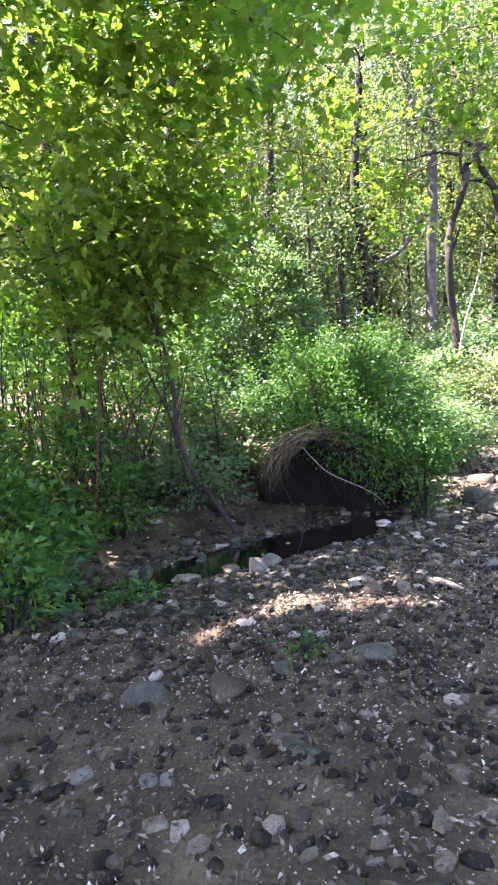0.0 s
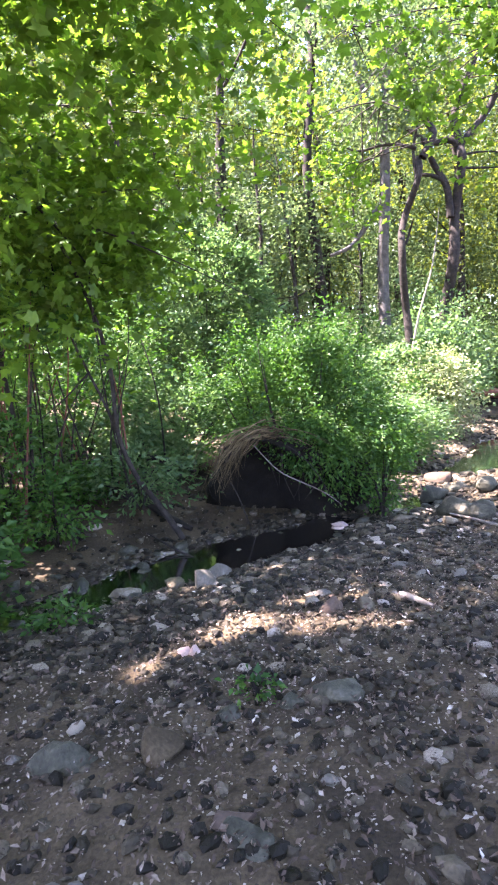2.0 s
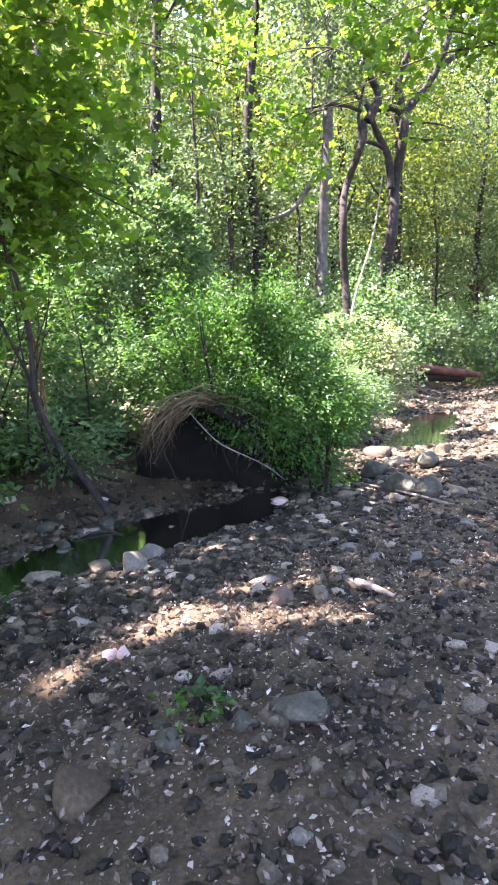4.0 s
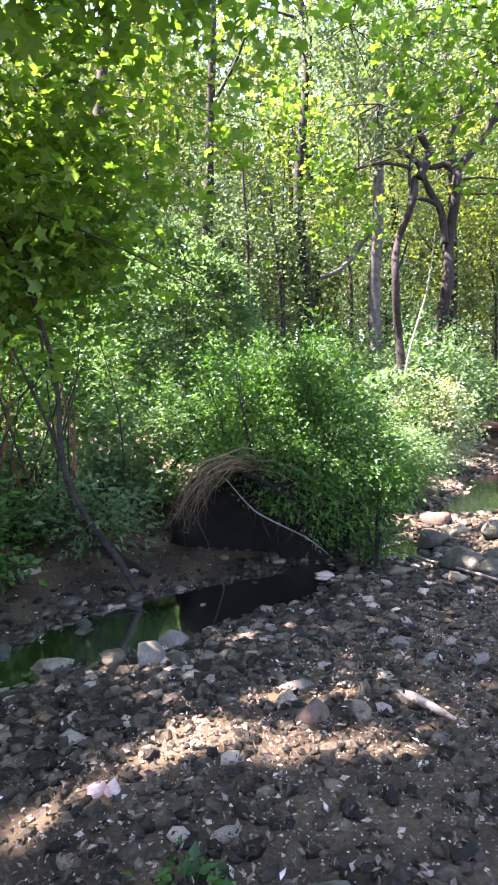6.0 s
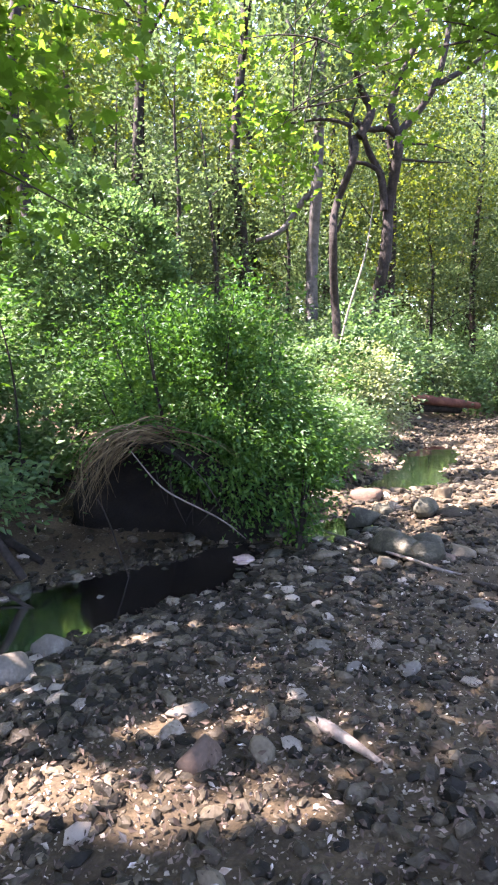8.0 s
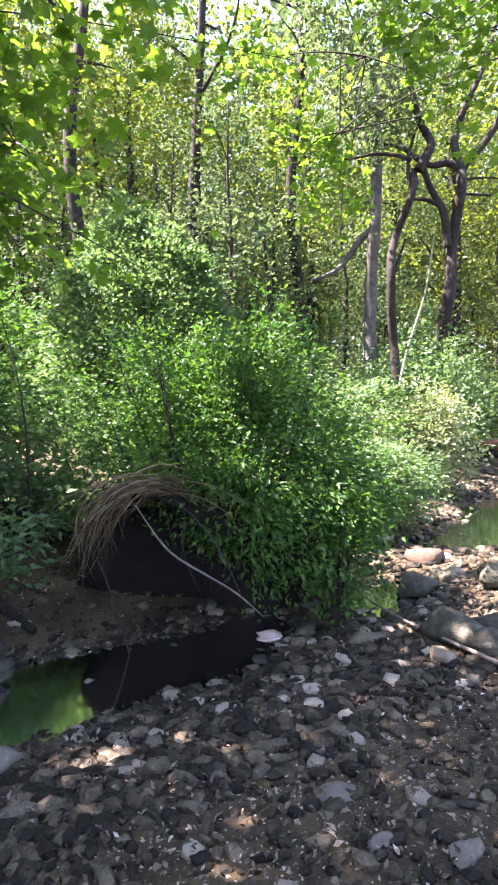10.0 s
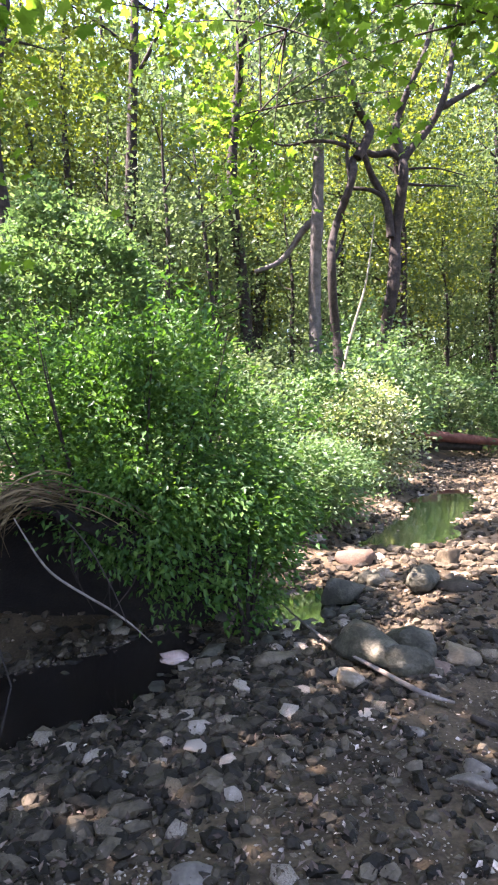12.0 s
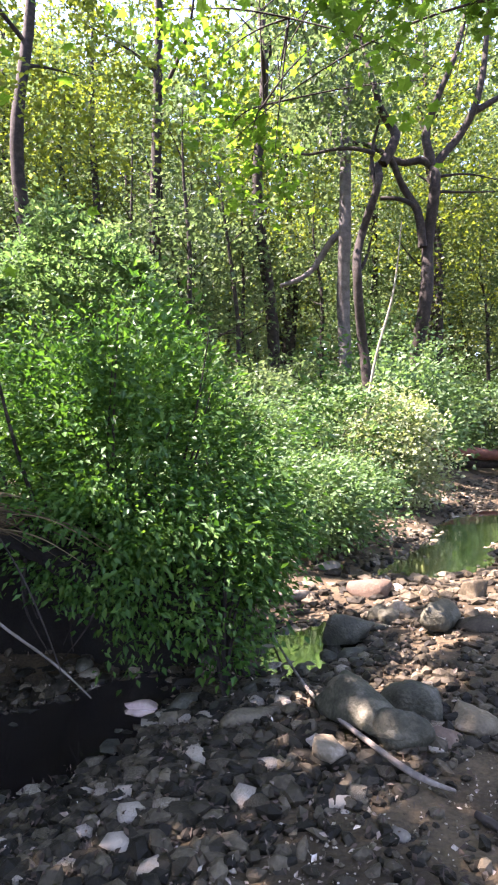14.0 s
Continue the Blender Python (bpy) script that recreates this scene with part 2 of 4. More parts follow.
# places on the ground where the sun comes through the leaves: x, y, half length, half width, turn
SUNLIT = [(0.25, 4.72, 0.2, 0.07, 22), (0.47, 4.60, 0.2, 0.05, -10), (0.65, 4.48, 0.18, 0.06, 22), (0.97, 4.52, 0.16, 0.04, 10), (1.00, 4.40, 0.2, 0.05, 5), (0.06, 4.51, 0.12, 0.05, 10),
          (0.60, 5.04, 0.14, 0.05, 20), (0.22, 4.49, 0.12, 0.03, 0), (0.95, 4.93, 0.12, 0.03, 10), (-0.09, 4.33, 0.25, 0.05, 25), (0.75, 4.38, 0.16, 0.05, 10), (-0.33, 4.05, 0.2, 0.05, 22),
          (0.71, 4.37, 0.2, 0.05, 5), (-0.87, 6.37, 0.3, 0.12, 5), (0.34, 6.00, 0.2, 0.08, 0), (0.37, 6.05, 0.2, 0.08, 10), (1.01, 5.98, 0.08, 0.05, 0), (0.76, 6.15, 0.05, 0.04, 0),
          (1.29, 8.05, 0.16, 0.12, 0), (-1.81, 6.56, 0.25, 0.12, 30), (5.3, 14.1, 0.9, 0.8, 0), (3.1, 11.0, 0.8, 0.6, 0), (7.0, 16.8, 2.2, 0.5, 10), (5.2, 13.6, 0.7, 0.25, 10),
          (4.4, 14.2, 0.9, 0.7, 0), (3.6, 12.8, 0.5, 0.3, 0), (2.5, 9.8, 0.5, 0.3, 40), (8.0, 18.6, 2.0, 0.6, 10)]


def lets_sun(P, gap=1.0, boughs=False):
    """True where a leaf would stand between the sun and a sunlit place."""
    g = P[:, :2] - np.array(SUN[:2]) * (P[:, 2:] / SUN.z)
    wave = np.sin(g[:, 0] * 1.9 + 1.3 * np.sin(g[:, 1] * 1.1)) * np.sin(g[:, 1] * 2.3 + 1.7 * np.sin(g[:, 0] * 0.9))
    hit = ((g[:, 1] > 8.6) | (g[:, 0] < -6)) & (wave > -0.35)
    top = P[:, :2] - np.array(SUN[:2]) * ((P[:, 2:] - 1.7) / SUN.z)      # the bush's crown in broken sun
    hit |= (((top[:, 0] - 1.1) / 1.3) ** 2 + ((top[:, 1] - 8.3) / 1.0) ** 2 < 1) & (np.sin(top[:, 0] * 6 + 1) * np.sin(top[:, 1] * 5.3) > -0.5)
    if boughs:          # high crowns leave the lower boughs in the sun
        k = P[:, :2] - np.array(SUN[:2]) * ((P[:, 2:] - 4.5) / SUN.z)
        hit |= (((k[:, 0] + 1.5) / 1.7) ** 2 + ((k[:, 1] - 6.4) / 1.8) ** 2 < 1) & (np.sin(k[:, 0] * 5) * np.sin(k[:, 1] * 4.3) > -0.4)
        hit |= (((k[:, 0] - 3.8) / 2.2) ** 2 + ((k[:, 1] - 10.6) / 1.4) ** 2 < 1) & (np.sin(k[:, 0] * 5) * np.sin(k[:, 1] * 4.3) > -0.5)
    for x, y, a, b, turn in SUNLIT:
        c, s = math.cos(radians(turn)), math.sin(radians(turn))
        u, v = (g[:, 0] - x) * c + (g[:, 1] - y) * s, -(g[:, 0] - x) * s + (g[:, 1] - y) * c
        hit |= (u / (a + 0.06)) ** 2 + (v / (b + 0.055)) ** 2 < gap
    return hit


# ---- ground ----
STREAM = np.array([(-9, 3.0), (-5, 4.2), (-2.6, 5.2), (-1.3, 5.7), (-0.62, 6.5), (0.1, 7.2), (1.0, 7.6), (2.1, 8.3), (2.75, 9.0), (3.6, 10.3), (4.5, 11.8), (6.0, 14.5), (9.0, 19.0), (13, 25), (24, 36)], float)


def stream_side(x, y):
    """Distance from the stream's middle, minus on its far bank."""
    x, y = np.asarray(x, float), np.asarray(y, float)
    best, side = np.full(x.shape, 1e9), np.zeros(x.shape)
    for (ax, ay), (bx, by) in zip(STREAM[:-1], STREAM[1:]):
        dx, dy = bx - ax, by - ay
        t = np.clip(((x - ax) * dx + (y - ay) * dy) / (dx * dx + dy * dy), 0, 1)
        ex, ey = x - ax - t * dx, y - ay - t * dy
        d = np.hypot(ex, ey)
        sg = np.sign(ex * dy - ey * dx)
        near = d < best
        best, side = np.where(near, d, best), np.where(near, sg, side)
    return best * np.where(side == 0, 1, side)


def step01(a, b, v):
    t = np.clip((np.asarray(v) - a) / (b - a), 0, 1)
    return t * t * (3 - 2 * t)


def ground_z(x, y):
    x, y = np.asarray(x, float), np.asarray(y, float)
    d = stream_side(x, y)
    z = 0.03 * np.sin(x * 1.7 + y * 0.6) * np.sin(y * 1.3 - x * 0.4) + 0.012 * np.sin(x * 6.1 + 1) * np.sin(y * 5.3)
    pool = np.maximum(np.maximum(step01(1.65, 1.0, x), np.exp(-((x - 2.3) / 0.35) ** 2 - ((y - 8.8) / 0.5) ** 2)), step01(10.0, 10.9, y) * step01(15.2, 13.8, y))
    z = z - (0.135 + 0.12 * pool) * np.exp(-(d / 0.75) ** 2)
    z = z + 0.08 * step01(5.2, 3.2, y) - 0.06 * step01(5.2, 6.5, y)
    z = z + np.where(d < 0, 0.45 * step01(0.7, 2.4, -d) + 2.0 * step01(3, 16, -d), 0.0)     # far bank and hill
    z = z + np.where(d > 0, 0.04 * step01(0.8, 4, d) + 1.8 * step01(6.5, 16, d), 0.0)
    return z


def stretch(n, lo, hi, mid, power=2.6):
    u = np.linspace(-1, 1, n)
    v = np.sign(u) * np.abs(u) ** power
    return np.where(v < 0, mid + v * (mid - lo), mid + v * (hi - mid))


gx, gy = stretch(300, -400, 400, 1.0, 3.4), stretch(320, -400, 400, 5.5, 3.4)
GX, GY = np.meshgrid(gx, gy)
GZ = ground_z(GX, GY)
ids = np.arange(GX.size).reshape(GX.shape)
quads = np.stack([ids[:-1, :-1], ids[:-1, 1:], ids[1:, 1:], ids[1:, :-1]], -1).reshape(-1, 4)
ground = tagged(new("ground", mesh_of("ground", np.stack([GX, GY, GZ], -1).reshape(-1, 3), quads, M_GROUND, True)),
                "dark damp earth and gravel bed of a wooded stream", "ground", kind="structure")

# water: a level ribbon along the stream
def ribbon(half, z):
    P = np.vstack([np.stack([np.interp(np.linspace(0, 1, 14), [0, 1], [a[i], b[i]]) for i in range(2)], 1) for a, b in zip(STREAM[:-4], STREAM[1:-3])])
    P = P[np.append(True, np.linalg.norm(np.diff(P, axis=0), axis=1) > 1e-6)]
    for _ in range(60):
        P[1:-1] = (P[:-2] + 2 * P[1:-1] + P[2:]) / 4
    D = np.gradient(P, axis=0)
    D /= np.linalg.norm(D, axis=1)[:, None] + 1e-9
    N = np.stack([-D[:, 1], D[:, 0]], 1)
    u = np.linspace(-half, half, 7)
    V = P[:, None] + u[None, :, None] * N[:, None]
    V = np.concatenate([V, np.full(V.shape[:2] + (1,), z)], -1)
    i = np.arange(V.shape[0] * 7).reshape(-1, 7)
    return V.reshape(-1, 3), np.stack([i[:-1, :-1], i[:-1, 1:], i[1:, 1:], i[1:, :-1]], -1).reshape(-1, 4)


tagged(new("water", mesh_of("water", *ribbon(0.85, -0.21), M_WATER, True)), "shallow dark stream water between stones", "water", kind="structure")


# ---- stones ----
ICO = bmesh.new()
bmesh.ops.create_icosphere(ICO, subdivisions=1, radius=1)
ICO_V, ICO_F = np.array([v.co[:] for v in ICO.verts]), np.array([[v.index for v in f.verts] for f in ICO.faces])
ICO.free()


def rock_mesh(name, seed, size, mat, cuts=9, levels=3):
    """A worn boulder: a ball cut by random planes, then roughened."""
    bm = bmesh.new()
    bmesh.ops.create_icosphere(bm, subdivisions=levels, radius=1)
    rng = np.random.default_rng(seed)
    dirs = rng.normal(size=(cuts, 3))
    dirs /= np.linalg.norm(dirs, axis=1)[:, None]
    for v in bm.verts:
        p = np.array(v.co)
        for d in dirs:
            over = p @ d - 0.54
            if over > 0:
                p = p - d * over * 0.9
        k = 1 + 0.12 * noise.noise(Vector(p * 2.5 + seed)) + 0.05 * noise.noise(Vector(p * 7 + seed))
        v.co = Vector(p * k * np.array(size))
    for f in bm.faces:
        f.smooth = True
    me = bpy.data.meshes.new(name)
    bm.to_mesh(me)
    bm.free()
    me.materials.append(mat)
    return me


def rock(name, label, x, y, size, seed, mat, turn=0, tilt=0, sink=0.35, group=""):
    ob = new(name, rock_mesh(name, seed, size, mat))
    ob.matrix_world = pose(x, y, float(ground_z(x, y)) + size[2] * (0.8 - sink * 2), tilt, 0, turn)
    return tagged(ob, label, "rock", group)


rock("boulder", "angular pale boulder at the water's edge", -0.12, 5.64, (0.1, 0.17, 0.13), 6, M_PALE, -25, 10, 0.15)
rock("boulder", "pale wedge-shaped stone beside the water", -0.01, 6.01, (0.14, 0.11, 0.11), 61, M_PALE, 15, 0, 0.15)
rock("flat_rock", "flat grey-green slab lying on the dirt", 0.67, 3.60, (0.13, 0.13, 0.05), 7, M_MOSSY, -45, 4, 0.2)
rock("flat_rock", "grey stone beside a small green weed", 0.46, 3.58, (0.07, 0.07, 0.06), 8, M_MOSSY, 15)
rock("flat_rock", "flat grey stone near the weed", 0.18, 3.54, (0.09, 0.06, 0.05), 28, M_MOSSY, 20)
rock("flat_rock", "flat buried grey stone in the dirt", 0.27, 2.80, (0.12, 0.09, 0.04), 9, M_MOSSY, -35, 0, 0.42)
rock("flat_rock", "flat tan stone buried in the dirt", 0.23, 2.87, (0.09, 0.08, 0.04), 62, M_RUST, 10, 0, 0.42)
rock("boulder", "domed grey boulder half buried in the dirt", -0.46, 3.24, (0.15, 0.1, 0.1), 10, M_MOSSY, 25)
rock("boulder", "dark earthy boulder in the dirt", -0.08, 3.34, (0.12, 0.12, 0.11), 11, M_GROUND, -20)
rock("boulder", "dark earthy clod half sunk in the dirt", -0.99, 2.99, (0.12, 0.1, 0.07), 63, M_GROUND, 40)
rock("white_stone", "small pale stone on the dirt", -0.58, 2.67, (0.075, 0.05, 0.06), 129, M_PALE, 50)
rock("white_stone", "small pale stone on the dirt", -0.30, 2.63, (0.04, 0.04, 0.045), 130, M_PALE, 10)
rock("white_stone", "small pale stone on the dirt", -0.42, 2.78, (0.055, 0.04, 0.03), 131, M_STONE, 20)
rock("white_stone", "small pale stone on the dirt", -0.23, 2.63, (0.035, 0.035, 0.035), 132, M_PALE, 80)
rock("white_stone", "small pale stone on the dirt", -0.70, 3.33, (0.05, 0.035, 0.025), 133, M_PALE, 0)
rock("white_stone", "small pale stone on the dirt", -0.55, 2.49, (0.07, 0.04, 0.025), 134, M_STONE, 20)
rock("white_stone", "small pale stone on the dirt", -0.20, 2.39, (0.06, 0.05, 0.03), 135, M_STONE, 5)
rock("white_stone", "small pale stone on the dirt", -0.12, 2.36, (0.05, 0.05, 0.04), 136, M_STONE, 60)
rock("white_stone", "small pale stone on the dirt", -0.74, 2.61, (0.06, 0.05, 0.03), 137, M_STONE, 0)
rock("white_stone", "small pale stone on the dirt", 0.58, 3.02, (0.035, 0.02, 0.015), 138, M_PALE, 30)
rock("white_stone", "small pale stone on the dirt", 0.52, 2.20, (0.035, 0.02, 0.015), 139, M_PALE, 10)
rock("white_stone", "pair of pale stones in a sun patch", -0.11, 4.28, (0.04, 0.05, 0.06), 33, M_PINK, 10)
rock("white_stone", "pair of pale stones in a sun patch", -0.05, 4.28, (0.05, 0.05, 0.07), 34, M_PINK, 70)
rock("white_stone", "oval white stone lying on the dirt path", 1.42, 3.22, (0.05, 0.035, 0.03), 35, M_PALE, 20, 0, 0.2)
rock("white_stone", "round white stone on the dirt path", 0.56, 3.03, (0.04, 0.03, 0.025), 64, M_PALE, 50, 0, 0.2)
rock("pink_stone", "pale pink sunlit stone under the bush", 1.27, 7.80, (0.13, 0.08, 0.05), 12, M_PINK, 10, 0, -0.25)
rock("white_stone", "small pink stone beside a larger one", 1.03, 7.84, (0.05, 0.04, 0.035), 65, M_PINK, 10, 0, 0.1)
rock("brown_stone", "rust-brown angular stone in gravel", 0.80, 4.74, (0.12, 0.09, 0.1), 13, M_RUST, 40)
rock("brown_stone", "dark angular stone in gravel", 1.00, 4.71, (0.06, 0.06, 0.07), 36, M_STONE, 10)
rock("brown_stone", "dark angular stone in gravel", 0.69, 4.96, (0.07, 0.06, 0.06), 37, M_STONE, 70)
rock("brown_stone", "pale flat-topped stone in gravel", 0.75, 5.11, (0.1, 0.06, 0.05), 66, M_PALE, 10)
rock("boulder", "long mossy boulder leaning across the stream stones", 2.40, 7.12, (0.36, 0.15, 0.19), 14, M_MOSSY, -66, 6, 0.12)
rock("boulder", "mossy stone split off beside a larger boulder", 2.55, 6.87, (0.15, 0.1, 0.12), 67, M_MOSSY, -40, 12, 0.15)
rock("boulder", "broad mossy boulder in the stream", 2.69, 7.26, (0.26, 0.2, 0.14), 15, M_MOSSY, 15, 0, 0.2)
rock("boulder", "dark rounded boulder in the stream", 2.92, 7.10, (0.17, 0.13, 0.1), 16, M_STONE, 70)
rock("boulder", "dark rounded boulder in the stream", 2.74, 6.93, (0.09, 0.08, 0.07), 68, M_RUST, 30)
rock("boulder", "smooth dark stone standing in shallow water", 2.62, 8.64, (0.26, 0.15, 0.15), 17, M_MOSSY, 10, 0, 0.0)
rock("boulder", "brown flat-topped boulder on the pebble bar", 2.99, 9.63, (0.24, 0.14, 0.12), 18, M_RUST, -20, 0, 0.1)
rock("boulder", "dark wet boulder in the stream", 3.26, 8.52, (0.2, 0.15, 0.15), 19, M_MOSSY, 25, 0, 0.15)
rock("boulder", "dark wet boulder in the stream", 3.74, 9.17, (0.17, 0.14, 0.12), 38, M_STONE, 65, 0, 0.2)
rock("boulder", "dark wet stone in the stream", 3.08, 9.10, (0.12, 0.1, 0.1), 69, M_STONE, 15, 0, 0.2)
rock("boulder", "dark wet stone in the stream", 3.51, 8.44, (0.2, 0.12, 0.08), 70, M_STONE, -15, 0, 0.2)
rock("boulder", "dark rounded stone in gravel", 2.22, 6.83, (0.11, 0.09, 0.09), 40, M_STONE, 5, 0, 0.2)
rock("boulder", "dark rounded stone in gravel", 1.88, 7.28, (0.16, 0.1, 0.08), 71, M_STONE, 5, 0, 0.25)
rock("flat_rock", "pale flat rock on the pebble bar", 2.27, 9.54, (0.24, 0.12, 0.06), 20, M_PALE, -25, 0, 0.2)
rock("flat_rock", "pale flat rock on the pebble bar", 2.67, 10.40, (0.2, 0.12, 0.07), 72, M_PALE, 15, 0, 0.2)
rock("white_stone", "curled pale stone on gravel", 2.53, 6.03, (0.055, 0.12, 0.035), 21, M_PALE, 15)
rock("white_stone", "small white stone on gravel", 2.39, 6.32, (0.045, 0.04, 0.035), 22, M_PALE, 20)
rock("white_stone", "pale stone lying on gravel", 1.78, 5.26, (0.09, 0.06, 0.05), 23, M_PALE, 60)
rock("white_stone", "round tan stone on gravel", 1.53, 5.32, (0.06, 0.045, 0.04), 73, M_PALE, 0)
rock("white_stone", "pale stone lying on gravel", 2.48, 5.93, (0.11, 0.05, 0.05), 74, M_PALE, -30)
rock("white_stone", "pale blue-grey stone on gravel", 1.43, 5.59, (0.1, 0.07, 0.04), 24, M_PALE, 0)
rock("pink_stone", "broad reddish stone at the edge of the dirt", 2.59, 5.05, (0.16, 0.12, 0.07), 75, M_RUST, 0)
rock("boulder", "dark boulder at the far edge of the gravel", 8.94, 14.77, (0.6, 0.45, 0.6), 25, M_STONE, 0)
rock("flat_rock", "dark wet stone in the shallow water", -0.86, 6.00, (0.16, 0.1, 0.07), 76, M_STONE, 20, 0, 0.0)
rock("flat_rock", "dark wet stone in the shallow water", -0.37, 5.68, (0.11, 0.08, 0.07), 77, M_STONE, 60, 0, 0.0)
rock("flat_rock", "pale wet stone in the shallow water", 0.09, 7.13, (0.09, 0.06, 0.08), 78, M_PALE, 60, 0, 0.0)

rng = np.random.default_rng(5)
n = 60000
X = np.concatenate([rng.normal(1.2, 1.7, n * 2 // 3), rng.uniform(-5, 11, n - n * 2 // 3)])
Y = np.concatenate([rng.normal(4.9, 2.1, n * 2 // 3), rng.uniform(0.5, 19, n - n * 2 // 3)])
D = stream_side(X, Y)
keep = (D > -3.2) & (D < 6.5) & (Y > 0.3) & (rng.random(n) < np.where(D < 1.7, 1.0, 0.75) * np.where(D < -0.7, 0.3, 1))
X, Y, D = X[keep], Y[keep], D[keep]
S = (0.007 + 0.052 * rng.random(len(X)) ** np.where(D < 1.7, 2.1, 5.5)) * np.where(D < 1.6, 1.0, 0.75) * np.where(Y > 9, 1.3, 1)
big = (S > 0.04) & (Y < 10)
big_ids = np.flatnonzero(big)[:290]
COB = np.stack([X[big_ids], Y[big_ids], S[big_ids]], 1)
rest = np.ones(len(X), bool)
rest[big_ids] = False
OCT_V = np.array([(1, 0, 0), (-1, 0, 0), (0, 1, 0), (0, -1, 0), (0, 0, 1), (0, 0, -1)], float)
OCT_F = np.array([(0, 2, 4), (2, 1, 4), (1, 3, 4), (3, 0, 4), (2, 0, 5), (1, 2, 5), (3, 1, 5), (0, 3, 5)])


def gravel(name, label, x, y, size, V0, F0, rough, mat=M_STONE, smooth=False):
    n = len(x)
    sc = np.stack([size * rng.uniform(0.8, 1.5, n), size * rng.uniform(0.6, 1.0, n), size * rng.uniform(0.4, 0.8, n)], 1)
    a = rng.uniform(0, 6.3, n)
    V = V0[None] * (1 + rough * rng.normal(size=(n, len(V0), 1))) * sc[:, None]
    tip = rng.normal(size=(n, 1)) * 0.35
    V = np.stack([V[..., 0], V[..., 1] * np.cos(tip) - V[..., 2] * np.sin(tip), V[..., 1] * np.sin(tip) + V[..., 2] * np.cos(tip)], -1)
    c, q = np.cos(a)[:, None], np.sin(a)[:, None]
    V = np.stack([V[..., 0] * c - V[..., 1] * q, V[..., 0] * q + V[..., 1] * c, V[..., 2]], -1)
    V += np.stack([x, y, ground_z(x, y) + sc[:, 2] * 0.3], 1)[:, None]
    F = F0[None] + (np.arange(n) * len(V0))[:, None, None]
    return tagged(new(name, mesh_of(name, V.reshape(-1, 3), F.reshape(-1, 3), mat, smooth)), label, "gravel", kind="stuff")


small = rest & (S < 0.016)
gravel("fine_gravel", "fine dark gravel and grit in the dirt", X[small], Y[small], S[small], OCT_V, OCT_F, 0.25)
small = rest & (S >= 0.016)
gravel("gravel", "grey and brown river gravel", X[small], Y[small], S[small], ICO_V, ICO_F, 0.14)
x, y = rng.uniform(3, 14, 9000), rng.uniform(8.5, 21, 9000)
d = stream_side(x, y)
ok = (d > -1) & (d < 7)
gravel("bar_gravel", "sunlit grey stones of the dry gravel bar", x[ok], y[ok], 0.02 + 0.06 * rng.random(ok.sum()) ** 2, ICO_V, ICO_F, 0.14)
a0 = rng.uniform(0, 1, 120)
x, y = np.interp(a0, np.linspace(0, 1, 7), STREAM[2:9, 0]) + rng.normal(0, 0.34, 120), np.interp(a0, np.linspace(0, 1, 7), STREAM[2:9, 1]) + rng.normal(0, 0.34, 120)
gravel("stream_stones", "dark wet stones standing out of the stream", x, y, 0.055 + 0.065 * rng.random(120) ** 3, ICO_V, ICO_F, 0.1, M_MOSSY, True)
cobbles = []
for i in range(8):
    cv = ICO_V * (1 + 0.13 * rng.normal(size=(12, 1)))
    cm = bmesh.new()
    vs = [cm.verts.new(p) for p in cv]
    [cm.faces.new([vs[j] for j in f]) for f in ICO_F]
    bmesh.ops.subdivide_edges(cm, edges=cm.edges[:], cuts=1, use_grid_fill=True, smooth=0.6)
    for f in cm.faces:
        f.smooth = True
    me = bpy.data.meshes.new("stone")
    cm.to_mesh(me)
    cm.free()
    me.materials.append(M_STONE)
    cobbles.append(me)

# fallen leaves and chips
n = 42000
X, Y = rng.normal(0.8, 2.1, n), rng.normal(3.7, 2.4, n)
keep = (Y > 0.2) & (stream_side(X, Y) > -4) & (Y < 12)
X, Y = X[keep], Y[keep]
P = np.stack([X, Y, ground_z(X, Y) + 0.022 + 0.02 * rng.random(len(X))], 1)
tagged(new("leaf_litter", leaves("leaf_litter", P, 0.009 + 0.036 * rng.random(len(P)) ** 2.3, M_LITTER, rng, LEAF, up=0.62, droop=0.0)),
       "dry brown fallen leaves and wood chips", "leaf litter", kind="stuff")


# ---- bush over the undercut bank ----
BX, BY = 0.86, 8.5
bush = thing("bush", "dense green bush overhanging a hollow undercut bank", "bush", (BX, BY, -0.16))


